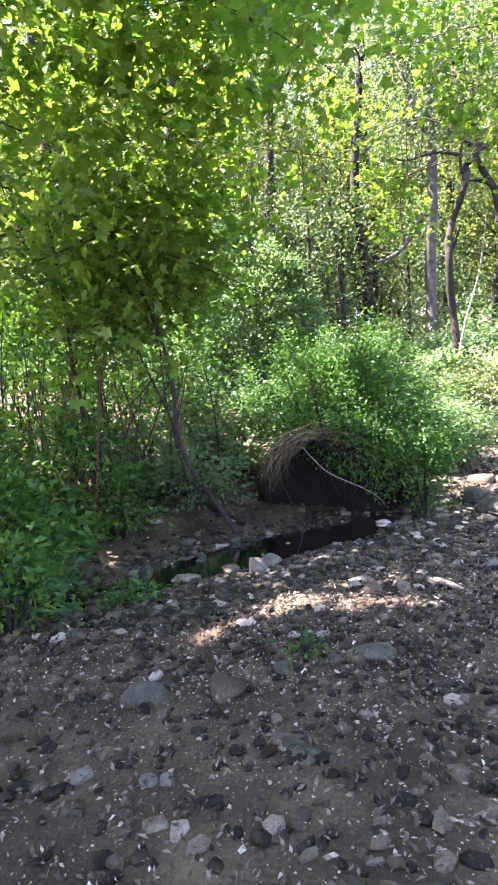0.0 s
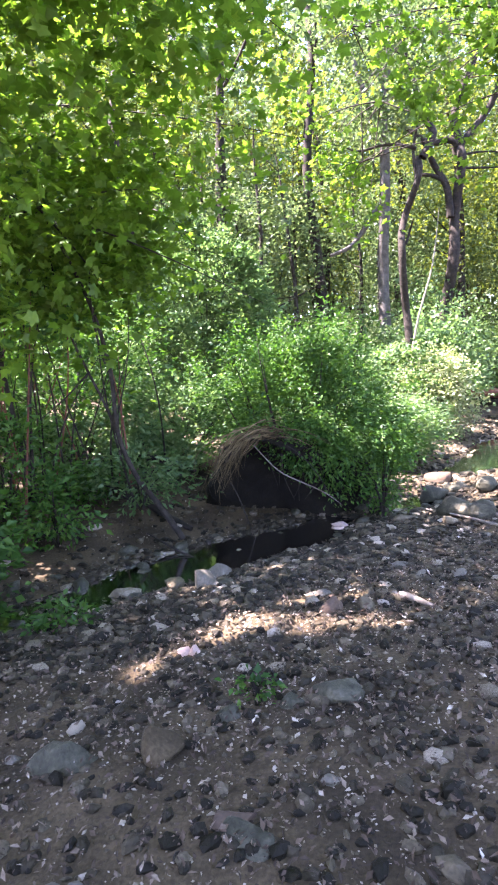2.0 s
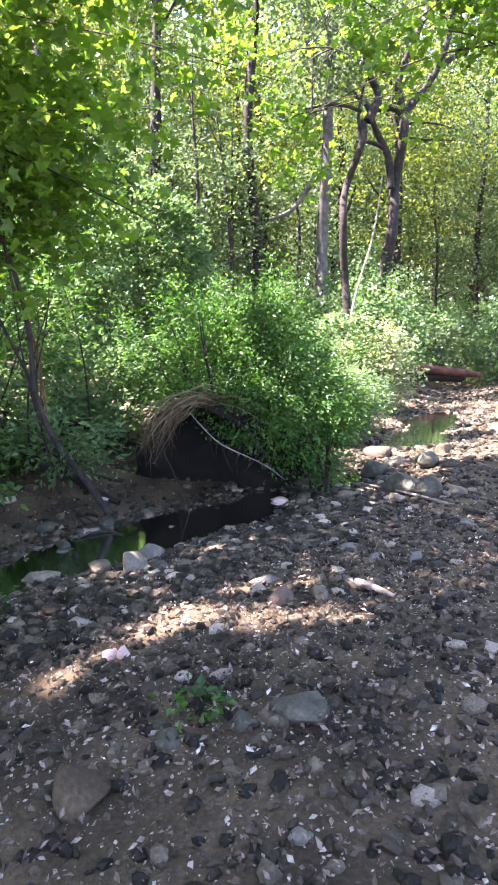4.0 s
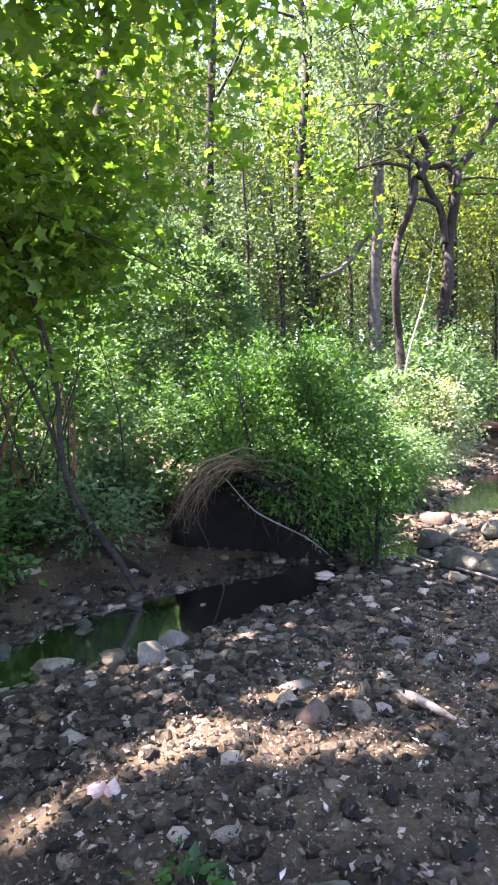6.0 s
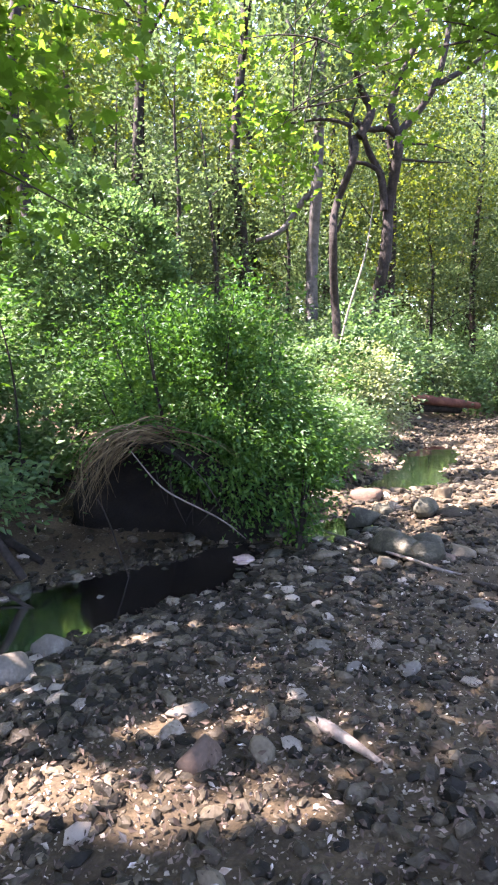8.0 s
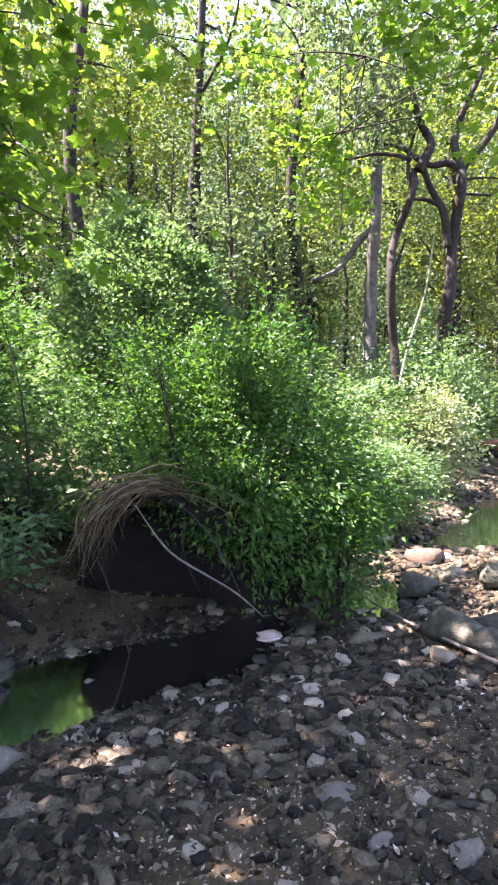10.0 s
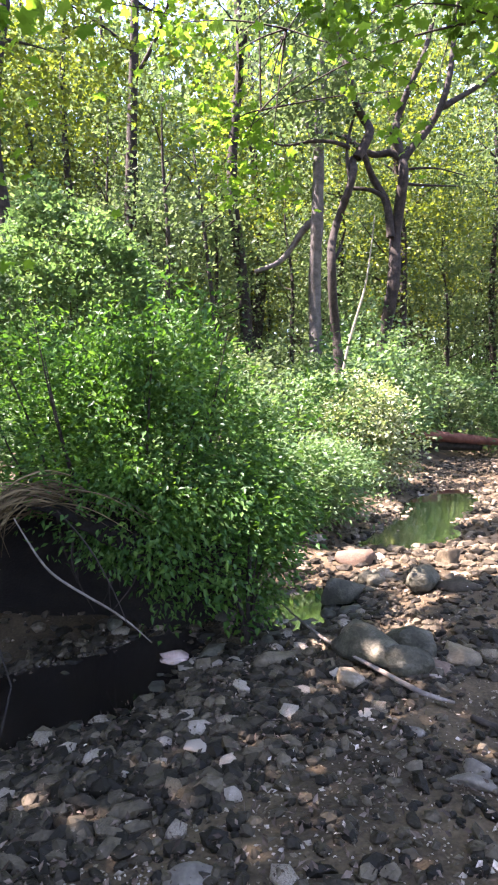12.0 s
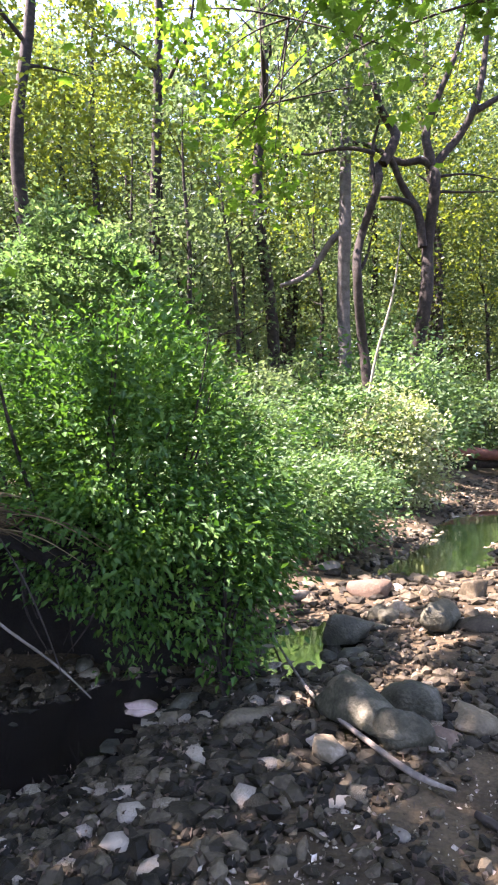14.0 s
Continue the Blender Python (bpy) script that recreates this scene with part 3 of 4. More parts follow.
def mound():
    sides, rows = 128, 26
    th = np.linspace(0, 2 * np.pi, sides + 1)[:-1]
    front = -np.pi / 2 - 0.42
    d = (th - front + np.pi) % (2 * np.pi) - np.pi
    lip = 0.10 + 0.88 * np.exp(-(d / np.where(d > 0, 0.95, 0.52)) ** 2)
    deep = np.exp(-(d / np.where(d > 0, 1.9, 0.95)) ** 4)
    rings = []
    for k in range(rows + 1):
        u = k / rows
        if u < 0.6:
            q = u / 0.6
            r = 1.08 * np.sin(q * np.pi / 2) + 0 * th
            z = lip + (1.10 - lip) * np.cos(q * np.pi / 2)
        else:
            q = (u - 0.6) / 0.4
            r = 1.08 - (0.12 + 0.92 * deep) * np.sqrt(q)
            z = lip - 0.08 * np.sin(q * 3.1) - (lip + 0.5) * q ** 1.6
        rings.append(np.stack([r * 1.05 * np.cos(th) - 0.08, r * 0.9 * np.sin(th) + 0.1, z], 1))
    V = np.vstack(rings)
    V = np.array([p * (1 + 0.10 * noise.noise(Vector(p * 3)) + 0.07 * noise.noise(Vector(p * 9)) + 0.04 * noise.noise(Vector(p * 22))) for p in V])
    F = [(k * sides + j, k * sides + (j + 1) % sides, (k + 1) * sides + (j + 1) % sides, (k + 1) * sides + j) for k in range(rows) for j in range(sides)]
    return mesh_of("root_mound", V, F, M_SHADE_SOIL, True)


part("root_mound", mound(), bush, "hollowed earth and roots, darkened for shade")
r = np.random.default_rng(11)
mid = np.vstack([blob_points(r, 420, (0.15, 0.15, 1.1), (1.15, 0.95, 0.9), 0.7), blob_points(r, 330, (0.66, -0.40, 0.66), (0.58, 0.62, 0.66), 0.55),
                 blob_points(r, 150, (0.15, -0.72, 0.95), (0.55, 0.32, 0.30), 0.3), blob_points(r, 100, (-0.5, 0.1, 1.4), (0.5, 0.6, 0.6), 0.5),
                 blob_points(r, 90, (0.35, 0.3, 1.85), (0.6, 0.6, 0.45), 0.4), blob_points(r, 60, (1.15, -0.1, 0.9), (0.35, 0.4, 0.5), 0.3)])
mid = mid[clumped(mid + np.array([BX, BY, 0]), 2.6, -0.16)]
# upright leafy shoots
for i in range(46):
    b0 = np.array([r.normal(0.1, 0.55), r.normal(0.0, 0.45), r.uniform(1.3, 1.7)])
    tip = b0 + [r.normal(0, 0.12), r.normal(0, 0.12), r.uniform(0.4, 0.85)]
    mid = np.vstack([mid, b0 + (tip - b0) * np.linspace(0, 1, 6)[:, None]])
below = mid[:, 2] < 0.95 - 1.0 * np.maximum(mid[:, 0] + 0.40, 0) - 3.0 * np.maximum(-0.75 - mid[:, 0], 0)
mid = mid[(mid[:, 2] > np.where((mid[:, 1] < 0.1) & (mid[:, 0] < 0.85), r.uniform(0.18, 0.5, len(mid)), 0.10)) & ~(below & (mid[:, 1] < 0.1) & (mid[:, 0] < 0.6))]
P = sprays(r, mid, 46, 0.10, 0.7)
out = P - np.array([0.1, 0.1, 0.9])
out /= np.linalg.norm(out, axis=1)[:, None]
part("foliage", leaves("foliage", P, r.uniform(0.030, 0.072, len(P)), M_BUSH, r, LEAF, up=0.7, heading=out, droop=0.5), bush, "green lance-shaped leaves")
stems = []
for i in range(16):
    a0 = r.uniform(0, 6.28)
    b0 = np.array([0.5 * math.cos(a0), 0.4 * math.sin(a0), 0.9])
    e0 = b0 * [1.8, 1.8, 1] + [0, 0, r.uniform(0.7, 1.35)]
    stems.append(tube([b0, (b0 + e0) / 2 + r.normal(size=3) * 0.05, e0], [0.012, 0.009, 0.003], 5))
tagged(part("stem", mesh_of("stem", *joined(stems), M_BARK), bush), kind="stuff")
# dead grass and roots hanging round the hollow's left lip
fringe = []
for i in range(85):
    u = r.random()
    a0 = np.array([-0.40 - 0.30 * u + r.normal(0, 0.08), -0.86 + 0.25 * u + r.normal(0, 0.07), 1.16 - 0.16 * u + r.normal(0, 0.05)])
    L = r.uniform(0.35, 0.8)
    a1 = a0 + np.array([-0.22 * L, -0.07, -0.06 * L]) + r.normal(0, 0.03, 3)
    a2 = a0 + np.array([-0.46 * L, -0.05, -0.34 * L]) + r.normal(0, 0.05, 3)
    a3 = a0 + np.array([-0.58 * L, 0.0, -0.78 * L]) + r.normal(0, 0.08, 3)
    fringe.append(tube([a0 + [0.22, 0.1, -0.05], a0 + [0.08, 0, 0.02], a0, a1, a2, a3], [0.002, 0.004, 0.005, 0.0045, 0.0035, 0.001], 3))
for i in range(9):         # stems arching out over the hollow's lip
    a0 = np.array([-0.45 + r.normal(0, 0.08), -0.85 + r.normal(0, 0.06), 1.12 + r.normal(0, 0.05)])
    L = r.uniform(0.4, 0.9)
    fringe.append(tube([a0, a0 + [0.22 * L, -0.08, 0.06 * L], a0 + [0.55 * L, -0.12, -0.02 * L], a0 + [0.9 * L, -0.12, -0.28 * L]], [0.004, 0.005, 0.004, 0.001], 3))
tagged(part("grass_fringe", mesh_of("grass_fringe", *joined(fringe), M_STRAW), bush, "dry tan grass and roots hanging over the hollow"), kind="stuff")


for i in range(9):
    a0 = r.uniform(-0.75, 0.5)
    q = np.array([a0, -0.55 + r.normal(0, 0.1), 0.85 - 0.5 * max(a0, 0) + r.normal(0, 0.05)])
    part("root", mesh_of("root", *tube([q, q + [r.normal(0, 0.06), -0.06, -0.25], q + [r.normal(0, 0.12), 0.0, -r.uniform(0.4, 0.6)]], [0.012, 0.008, 0.003], 5), M_BARK), bush)


def stick(name, label, pts, radii, mat, sides=7):
    base = Vector(pts[0])
    ob = new(name, mesh_of(name, *tube([Vector(p) - base for p in pts], radii, sides, 0.06, rng), mat, True))
    ob.location = base
    return tagged(ob, label, "stick")


def gz(x, y, up=0.0):
    return (x, y, float(ground_z(x, y)) + up)


stick("stick", "thin pale dead stem leaning against the hollow", [(0.34, 7.56, 0.82), (0.46, 7.44, 0.68), (0.60, 7.30, 0.53), (0.82, 7.16, 0.44), (1.054, 7.04, 0.335), (1.2, 7.0, 0.2)], [0.004, 0.006, 0.007, 0.007, 0.006, 0.003], M_DRIFT)
stick("stick", "thin green-brown stem curving out of the bush", [(0.62, 7.5, 0.86), (0.85, 7.2, 0.72), (1.0, 7.05, 0.5), (1.08, 7.0, 0.3)], [0.004, 0.005, 0.004, 0.002], M_BARK)
stick("branch", "long grey branch lying over the stream stones", [gz(2.04, 8.93, 0.05), gz(2.11, 8.47, 0.08), gz(2.21, 7.35, 0.06), gz(2.31, 7.07, 0.06), gz(2.42, 6.77, 0.06), gz(2.52, 6.59, 0.04), gz(2.65, 6.51, 0.03)], [0.006, 0.008, 0.010, 0.011, 0.013, 0.014, 0.007], M_DRIFT)
stick("branch", "dark stick half sunk in the dirt", [gz(2.68, 6.40, 0.02), gz(2.74, 6.31, 0.02), gz(2.77, 6.21, 0.02)], [0.014, 0.02, 0.02], M_BARK)
stick("driftwood", "flat bleached piece of driftwood on gravel", [gz(1.22, 4.89, 0.02), gz(1.27, 4.81, 0.03), gz(1.33, 4.69, 0.03), gz(1.42, 4.53, 0.015)], [0.012, 0.026, 0.022, 0.006], M_DRIFT)
stick("stick", "upright pale stick against the grassy bank", [gz(2.38, 10.32, 0.0), (2.20, 10.5, 0.28)], [0.025, 0.016], M_DRIFT)


# ---- plants ----
def shrub(name, label, x, y, z0, radii, count, per, size, mat, seed, shape=LEAF, spread=0.16, lift=0.9, up=0.75, group="", hollow=0.6, stemmat=None, gaps=-0.14):
    s = np.random.default_rng(seed)
    ob = thing(name, label, "shrub", (x, y, z0), group)
    mids = blob_points(s, count, (0, 0, radii[2] * lift), radii, hollow)
    mids = mids[(mids[:, 2] > -0.05)]
    if len(mids) > 60:
        mids = mids[clumped(mids + np.array([x, y, 0]), 1.9, gaps)]
    pts = sprays(s, mids, per, spread, 0.55)
    h = pts - np.array([0, 0, radii[2] * 0.6])
    h /= np.linalg.norm(h, axis=1)[:, None] + 1e-6
    part("foliage", leaves("foliage", pts, s.uniform(0.7, 1.3, len(pts)) * size, mat, s, shape, up=up, heading=h, droop=0.3), ob)
    st = [tube([(0, 0, -0.15), m * [0.35, 0.35, 0.5], m], [0.02 * radii[2] ** 0.5, 0.012, 0.003], 4) for m in mids[s.integers(0, len(mids), 12)]]
    tagged(part("stem", mesh_of("stem", *joined(st), stemmat or M_BARK), ob), kind="stuff")
    return ob


def grow(s, base, top, r0, mid_shift=0.15, limbs=5, from_=0.45, reach=1.6):
    """Trunk and limbs: lists of (points, radii), and the limbs' ends."""
    base, top = np.array(base, float), np.array(top, float)
    H = np.linalg.norm(top - base)
    q = [base + (top - base) * t + (s.normal(size=3) * [1, 1, 0.2] * mid_shift if 0 < t < 1 else 0) for t in (0, 0.2, 0.4, 0.6, 0.8, 1)]
    trunk = (q, [r0 * 1.25, r0, r0 * 0.85, r0 * 0.7, r0 * 0.45, r0 * 0.15])
    out, ends = [], [q[-1]]
    for i in range(limbs):
        t = from_ + (0.95 - from_) * (i + s.random()) / limbs
        k = t * 5
        p0 = q[int(k)] + (q[min(5, int(k) + 1)] - q[int(k)]) * (k - int(k))
        a0 = s.uniform(0, 6.28)
        d = np.array([math.cos(a0), math.sin(a0), s.uniform(0.3, 0.9)])
        L = reach * s.uniform(0.6, 1.2) * (1.2 - 0.5 * t)
        p1, p2 = p0 + d * L * 0.5 + s.normal(size=3) * 0.1 * L, p0 + d * L + s.normal(size=3) * 0.15 * L
        rr = r0 * (0.5 - 0.28 * t)
        out.append(([p0, p1, p2], [rr, rr * 0.6, rr * 0.15]))
        ends += [p1, p2]
    return trunk, out, np.array(ends)


def tree(name, label, x, y, height, r0, seed, crown, count, per, size, mat, bark=None, top=(0, 0), limbs=6, from_=0.4, reach=1.8, spread=0.4, group="", open_=False, shape=BROAD, category="tree", base=None):
    """crown: centre height and radii of the leafy part about the tree's top."""
    s = np.random.default_rng(seed)
    z0 = float(ground_z(x, y)) if base is None else base
    ob = thing(name, label, category, (x, y, z0), group)
    trunk, lim, ends = grow(s, (0, 0, -0.1), (top[0], top[1], height), r0, 0.04 * height * 0.5, limbs, from_, reach)
    part("trunk", mesh_of("trunk", *tube(*trunk, 10, 0.05, s), bark or M_BARK, True), ob)
    for l in lim:
        part("limb", mesh_of("limb", *tube(*l, 6), bark or M_BARK, True), ob)
    if count:
        cz, rx, ry, rz = crown
        mids = np.vstack([blob_points(s, count, (top[0] * cz / height, top[1] * cz / height, cz), (rx, ry, rz), 0.25)] + [ends + s.normal(size=ends.shape) * 0.3])
        mids = mids[clumped(mids + np.array([x, y, 0]), 0.75 if height > 6 else 1.5, -0.12)]
        pts = sprays(s, mids, per, spread, 0.4)
        if open_:
            pts = pts[~lets_sun(pts + np.array([x, y, z0]), boughs=height > 10.5)]
        part("crown", leaves("crown", pts, s.uniform(0.7, 1.3, len(pts)) * size, mat, s, shape, up=0.75, droop=0.35), ob)
    return ob


# shrubs behind the bush and along the far bank
shrub("vine_mound", "tall rounded column of vines behind the bush", -0.65, 13.9, 0.6, (1.5, 1.2, 2.3), 1300, 30, 0.085, M_COOL, 21, BROAD, 0.12, hollow=0.82, gaps=-0.4)
shrub("shrub", "dense green shrub among the undergrowth", 1.5, 11.9, 0.3, (1.1, 0.9, 0.95), 260, 26, 0.085, M_COOL, 22)
shrub("shrub", "low pale-green leafy undergrowth on the bank", -0.7, 10.2, 0.4, (1.2, 0.8, 0.65), 240, 24, 0.09, M_COOL, 23, BROAD)
shrub("shrub", "low pale-green leafy undergrowth on the bank", -2.6, 11.2, 0.5, (1.5, 1.0, 0.8), 240, 24, 0.09, M_COOL, 24, BROAD)
shrub("shrub", "ivy-covered undergrowth in the shade", 3.2, 14.6, 0.3, (1.9, 1.2, 0.95), 320, 26, 0.09, M_COOL, 25, BROAD)
shrub("shrub", "ivy-covered undergrowth in the shade", 1.4, 14.8, 0.5, (1.7, 1.2, 1.2), 320, 26, 0.09, M_FAR, 29, BROAD)
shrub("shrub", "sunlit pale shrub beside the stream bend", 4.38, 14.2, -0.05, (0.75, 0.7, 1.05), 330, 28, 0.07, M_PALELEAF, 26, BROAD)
shrub("grass_clump", "fine light-green grass and weeds on the bank", 2.45, 10.95, 0.10, (0.8, 0.55, 0.5), 330, 30, 0.07, M_COOL, 27)
shrub("grass_clump", "fine light-green grass and weeds on the bank", 3.0, 11.6, 0.06, (0.75, 0.6, 0.45), 300, 30, 0.07, M_COOL, 28)
shrub("shrub", "dense dark twiggy thicket on the bank", -2.2, 9.7, 0.5, (1.2, 0.9, 1.5), 240, 22, 0.09, M_BUSH, 118, LEAF, 0.2)

# leaning saplings with dark stems
tree("sapling", "dark twiggy sapling in the thicket", -2.2, 7.6, 4.2, 0.03, 33, (2.8, 1.7, 1.5, 1.4), 110, 24, 0.09, M_BUSH, top=(-0.4, 0.2), limbs=8, from_=0.2, reach=1.3, spread=0.22)

# big trees by the bend
def limbed_tree(label, x, y, lines, crowns, seed, bark, size=0.14, group="", leaf=None, wobble=0.25, spread=0.3):
    """A tree whose stem and limbs follow given lines in the plane y; lines: (name, [(x, z)...], first radius, last radius)."""
    s = np.random.default_rng(seed)
    z0 = float(ground_z(x, y)) - 0.1
    ob = thing("tree", label, "tree", (x, y, z0), group)
    for name, pts, r0, r1 in lines:
        q = [np.array((a - x, wobble * math.sin(k * 1.7 + seed) * (k > 1), b - z0)) for k, (a, b) in enumerate(pts)]
        part(name, mesh_of(name, *tube(q, np.linspace(r0, r1, len(q)), 9, 0.04, s), bark, True), ob)
    mids = np.vstack([blob_points(s, n, (cx - x, cy - y, cz - z0), (rx, ry, rz), 0.2) for cx, cy, cz, rx, ry, rz, n in crowns])
    pts = sprays(s, mids, 26, spread, 0.4)
    part("crown", leaves("crown", pts, s.uniform(0.7, 1.3, len(pts)) * size, leaf or M_FAR, s, MAPLE if leaf else BROAD, up=0.75, droop=0.35), ob)
    return ob


limbed_tree("straight grey-barked tree behind the stream bend", 4.53, 19.7, [("trunk", [(4.51, 0.39), (4.56, 2.37), (4.58, 3.28), (4.62, 4.78), (4.66, 5.96), (4.75, 7.14), (4.86, 8.31), (5.03, 10.34), (5.21, 12.06)], 0.19, 0.13),
            ("limb", [(4.63, 6.38), (4.39, 6.24), (4.19, 5.95), (3.83, 5.47), (3.47, 5.19), (2.98, 5.06)], 0.11, 0.05), ("limb", [(4.85, 8.17), (4.36, 9.48), (3.97, 10.92), (3.88, 12.33)], 0.12, 0.04)],
            [(5.0, 19.6, 11.5, 3.0, 2.5, 2.2, 110), (4.6, 19.0, 8.4, 1.4, 1.2, 0.8, 30)], 41, M_GREYBARK)
limbed_tree("dark crooked tree with forked limbs", 4.44, 16.5, [("trunk", [(4.41, 0.57), (4.45, 2.40), (4.46, 2.88), (4.36, 3.61), (4.30, 4.45), (4.38, 4.92), (4.55, 5.39), (4.71, 5.86), (4.88, 6.32), (4.92, 6.73)], 0.11, 0.075),
            ("limb", [(4.99, 6.67), (5.34, 7.22), (5.26, 7.53), (4.98, 7.80), (4.85, 8.12), (4.78, 8.74), (4.73, 9.47)], 0.11, 0.04), ("limb", [(4.30, 4.45), (4.50, 4.65), (4.65, 4.97), (4.69, 5.21)], 0.05, 0.02),
            ("limb", [(4.82, 6.21), (4.74, 6.79), (4.92, 7.38), (5.02, 7.72)], 0.05, 0.02), ("limb", [(4.84, 6.89), (4.48, 7.03), (4.01, 7.15), (3.40, 6.90), (3.04, 6.99)], 0.05, 0.015)],
            [(4.6, 16.5, 9.8, 2.2, 1.6, 1.2, 80), (4.1, 16.5, 7.9, 1.2, 1.0, 0.6, 30)], 42, M_BARK)
limbed_tree("dark forked tree leaning outward", 6.41, 20.1, [("trunk", [(6.28, 0.76), (6.45, 2.48), (6.56, 3.26), (6.75, 4.34), (6.89, 5.11), (7.01, 6.03), (7.11, 6.79), (7.20, 7.70), (7.21, 8.07)], 0.20, 0.13),
            ("limb", [(7.21, 8.05), (7.46, 8.39), (8.01, 8.92), (8.36, 9.54), (8.65, 10.61), (8.89, 11.79), (9.10, 13.14)], 0.13, 0.05), ("limb", [(8.32, 9.48), (8.84, 9.73), (9.53, 10.14), (10.32, 10.72)], 0.10, 0.04),
            ("limb", [(7.21, 8.09), (7.02, 8.84), (7.16, 9.23), (7.35, 9.86), (7.87, 10.79), (8.33, 12.05), (8.59, 13.48)], 0.13, 0.04), ("limb", [(7.21, 8.09), (6.91, 8.36), (6.56, 8.27), (6.02, 8.29), (5.65, 8.71), (5.19, 8.98)], 0.11, 0.06),
            ("limb", [(6.83, 6.02), (6.80, 7.01), (6.41, 7.65), (6.12, 8.19), (5.95, 8.48)], 0.12, 0.07), ("limb", [(6.80, 7.01), (6.36, 7.34), (5.82, 7.42)], 0.07, 0.05),
            ("limb", [(7.23, 7.46), (8.09, 7.39), (8.88, 7.44)], 0.045, 0.015), ("limb", [(7.25, 7.84), (8.12, 7.92), (9.08, 7.71)], 0.04, 0.012)],
            [(9.0, 20.3, 13.2, 2.6, 2.0, 1.4, 70), (10.8, 20.1, 10.8, 1.4, 1.3, 0.9, 36)], 43, M_BARK)
limbed_tree("slim dark sapling leaning over the water", -0.5, 7.3, [("trunk", [(-0.5, -0.1), (-0.72, 0.3), (-0.94, 0.58), (-1.11, 1.1), (-1.07, 1.62), (-1.18, 2.29), (-1.39, 2.9), (-1.7, 3.6)], 0.034, 0.014),
            ("limb", [(-1.11, 1.1), (-1.14, 1.3), (-1.33, 1.75), (-1.53, 2.3), (-1.6, 3.0)], 0.02, 0.008), ("limb", [(-1.07, 1.62), (-1.2, 2.0), (-1.25, 2.6), (-1.1, 3.4)], 0.014, 0.006),
            ("limb", [(-1.33, 1.75), (-1.6, 1.5), (-1.9, 1.3)], 0.012, 0.004), ("limb", [(-1.11, 1.15), (-0.9, 1.8), (-0.85, 2.3)], 0.009, 0.003)],
            [(-1.3, 7.4, 3.4, 1.1, 0.9, 0.7, 70), (-0.9, 7.5, 2.75, 0.6, 0.5, 0.45, 24), (-1.9, 7.5, 2.6, 0.6, 0.6, 0.6, 26)], 31, M_BARK, 0.09, leaf=M_MAPLE, wobble=0.04, spread=0.2)
stick("fallen_pole", "thin pale leaning dead trunk", [(4.06, 15.8, 0.00), (4.31, 15.8, 2.06), (4.59, 15.8, 3.02), (4.85, 15.8, 3.69), (5.00, 15.8, 4.42), (5.12, 15.8, 5.26)], [0.035, 0.03, 0.026, 0.022, 0.016, 0.008], M_PALEBARK)


def overhang(ob, x, y, z0, start, spots, per, size, mat, seed, shape):
    """Drooping boughs of a tree, each with a limb and a spray of leaves; spots are in the world."""
    s = np.random.default_rng(seed)
    for cx, cy, cz, rx, ry, rz, n in spots:
        c = np.array([cx - x, cy - y, cz - z0])
        st = np.array(start) + s.normal(size=3) * [0.1, 0.2, 0.7]
        part("limb", mesh_of("limb", *tube([st, st * 0.7 + c * 0.3 + [0, 0.3, 0.7], st * 0.35 + c * 0.65 + [0.1, -0.1, 0.75], c + [0, 0, 0.15], c + (c - st) * 0.1 - [0, 0, 0.2]], [0.024, 0.017, 0.011, 0.007, 0.003], 6, ease=40), M_BARK, True), ob)
        for i in range(5):
            e = c + s.normal(size=3) * [rx, ry, rz * 0.9]
            part("twig", mesh_of("twig", *tube([c + [0, 0, 0.1], (c + e) / 2 + [0, 0, 0.12], e], [0.012, 0.008, 0.003], 4), M_BARK, True), ob)
        pts = sprays(s, c + s.normal(size=(n, 3)) * np.array([rx, ry, rz]) * 0.72, per, 0.34, 0.35)
        pts = pts[~lets_sun(pts + np.array([x, y, z0]))]
        tagged(part("spray", leaves("spray", pts, s.uniform(0.7, 1.25, len(pts)) * size, mat, s, shape, up=0.8, droop=0.4), ob), kind="stuff")


# overhanging trees whose stems stand off the path
z0 = float(ground_z(-4.6, 6.0))
m = tree("maple", "maple with broad backlit leaves overhanging the stream", -4.6, 6.0, 9.0, 0.2, 51, (7.4, 1.9, 2.2, 1.2), 100, 24, 0.15, M_MAPLE, top=(0.1, 0.3), limbs=7, from_=0.4, reach=2.4, spread=0.35, open_=True, shape=MAPLE)
overhang(m, -4.6, 6.0, z0, (0.0, 0.2, 4.6), [(-1.3, 5.5, 5.0, 1.3, 1.0, 1.0, 84), (-0.1, 5.9, 4.8, 1.0, 0.9, 0.8, 60), (-0.7, 8.4, 3.6, 1.0, 0.8, 0.6, 60), (-2.4, 6.0, 4.2, 1.0, 0.9, 1.1, 50),
         (-1.6, 8.8, 5.0, 1.5, 1.0, 1.1, 70), (-0.2, 8.0, 6.0, 1.2, 1.0, 0.7, 50), (-1.6, 7.1, 3.3, 1.2, 0.8, 0.8, 60), (-2.7, 8.6, 3.0, 1.0, 0.8, 1.0, 60),
         (0.4, 8.7, 6.8, 1.3, 0.9, 0.7, 50), (1.5, 9.6, 7.4, 1.2, 0.9, 0.6, 44)], 24, 0.13, M_MAPLE, 511, MAPLE)
z0 = float(ground_z(7.2, 9.5))
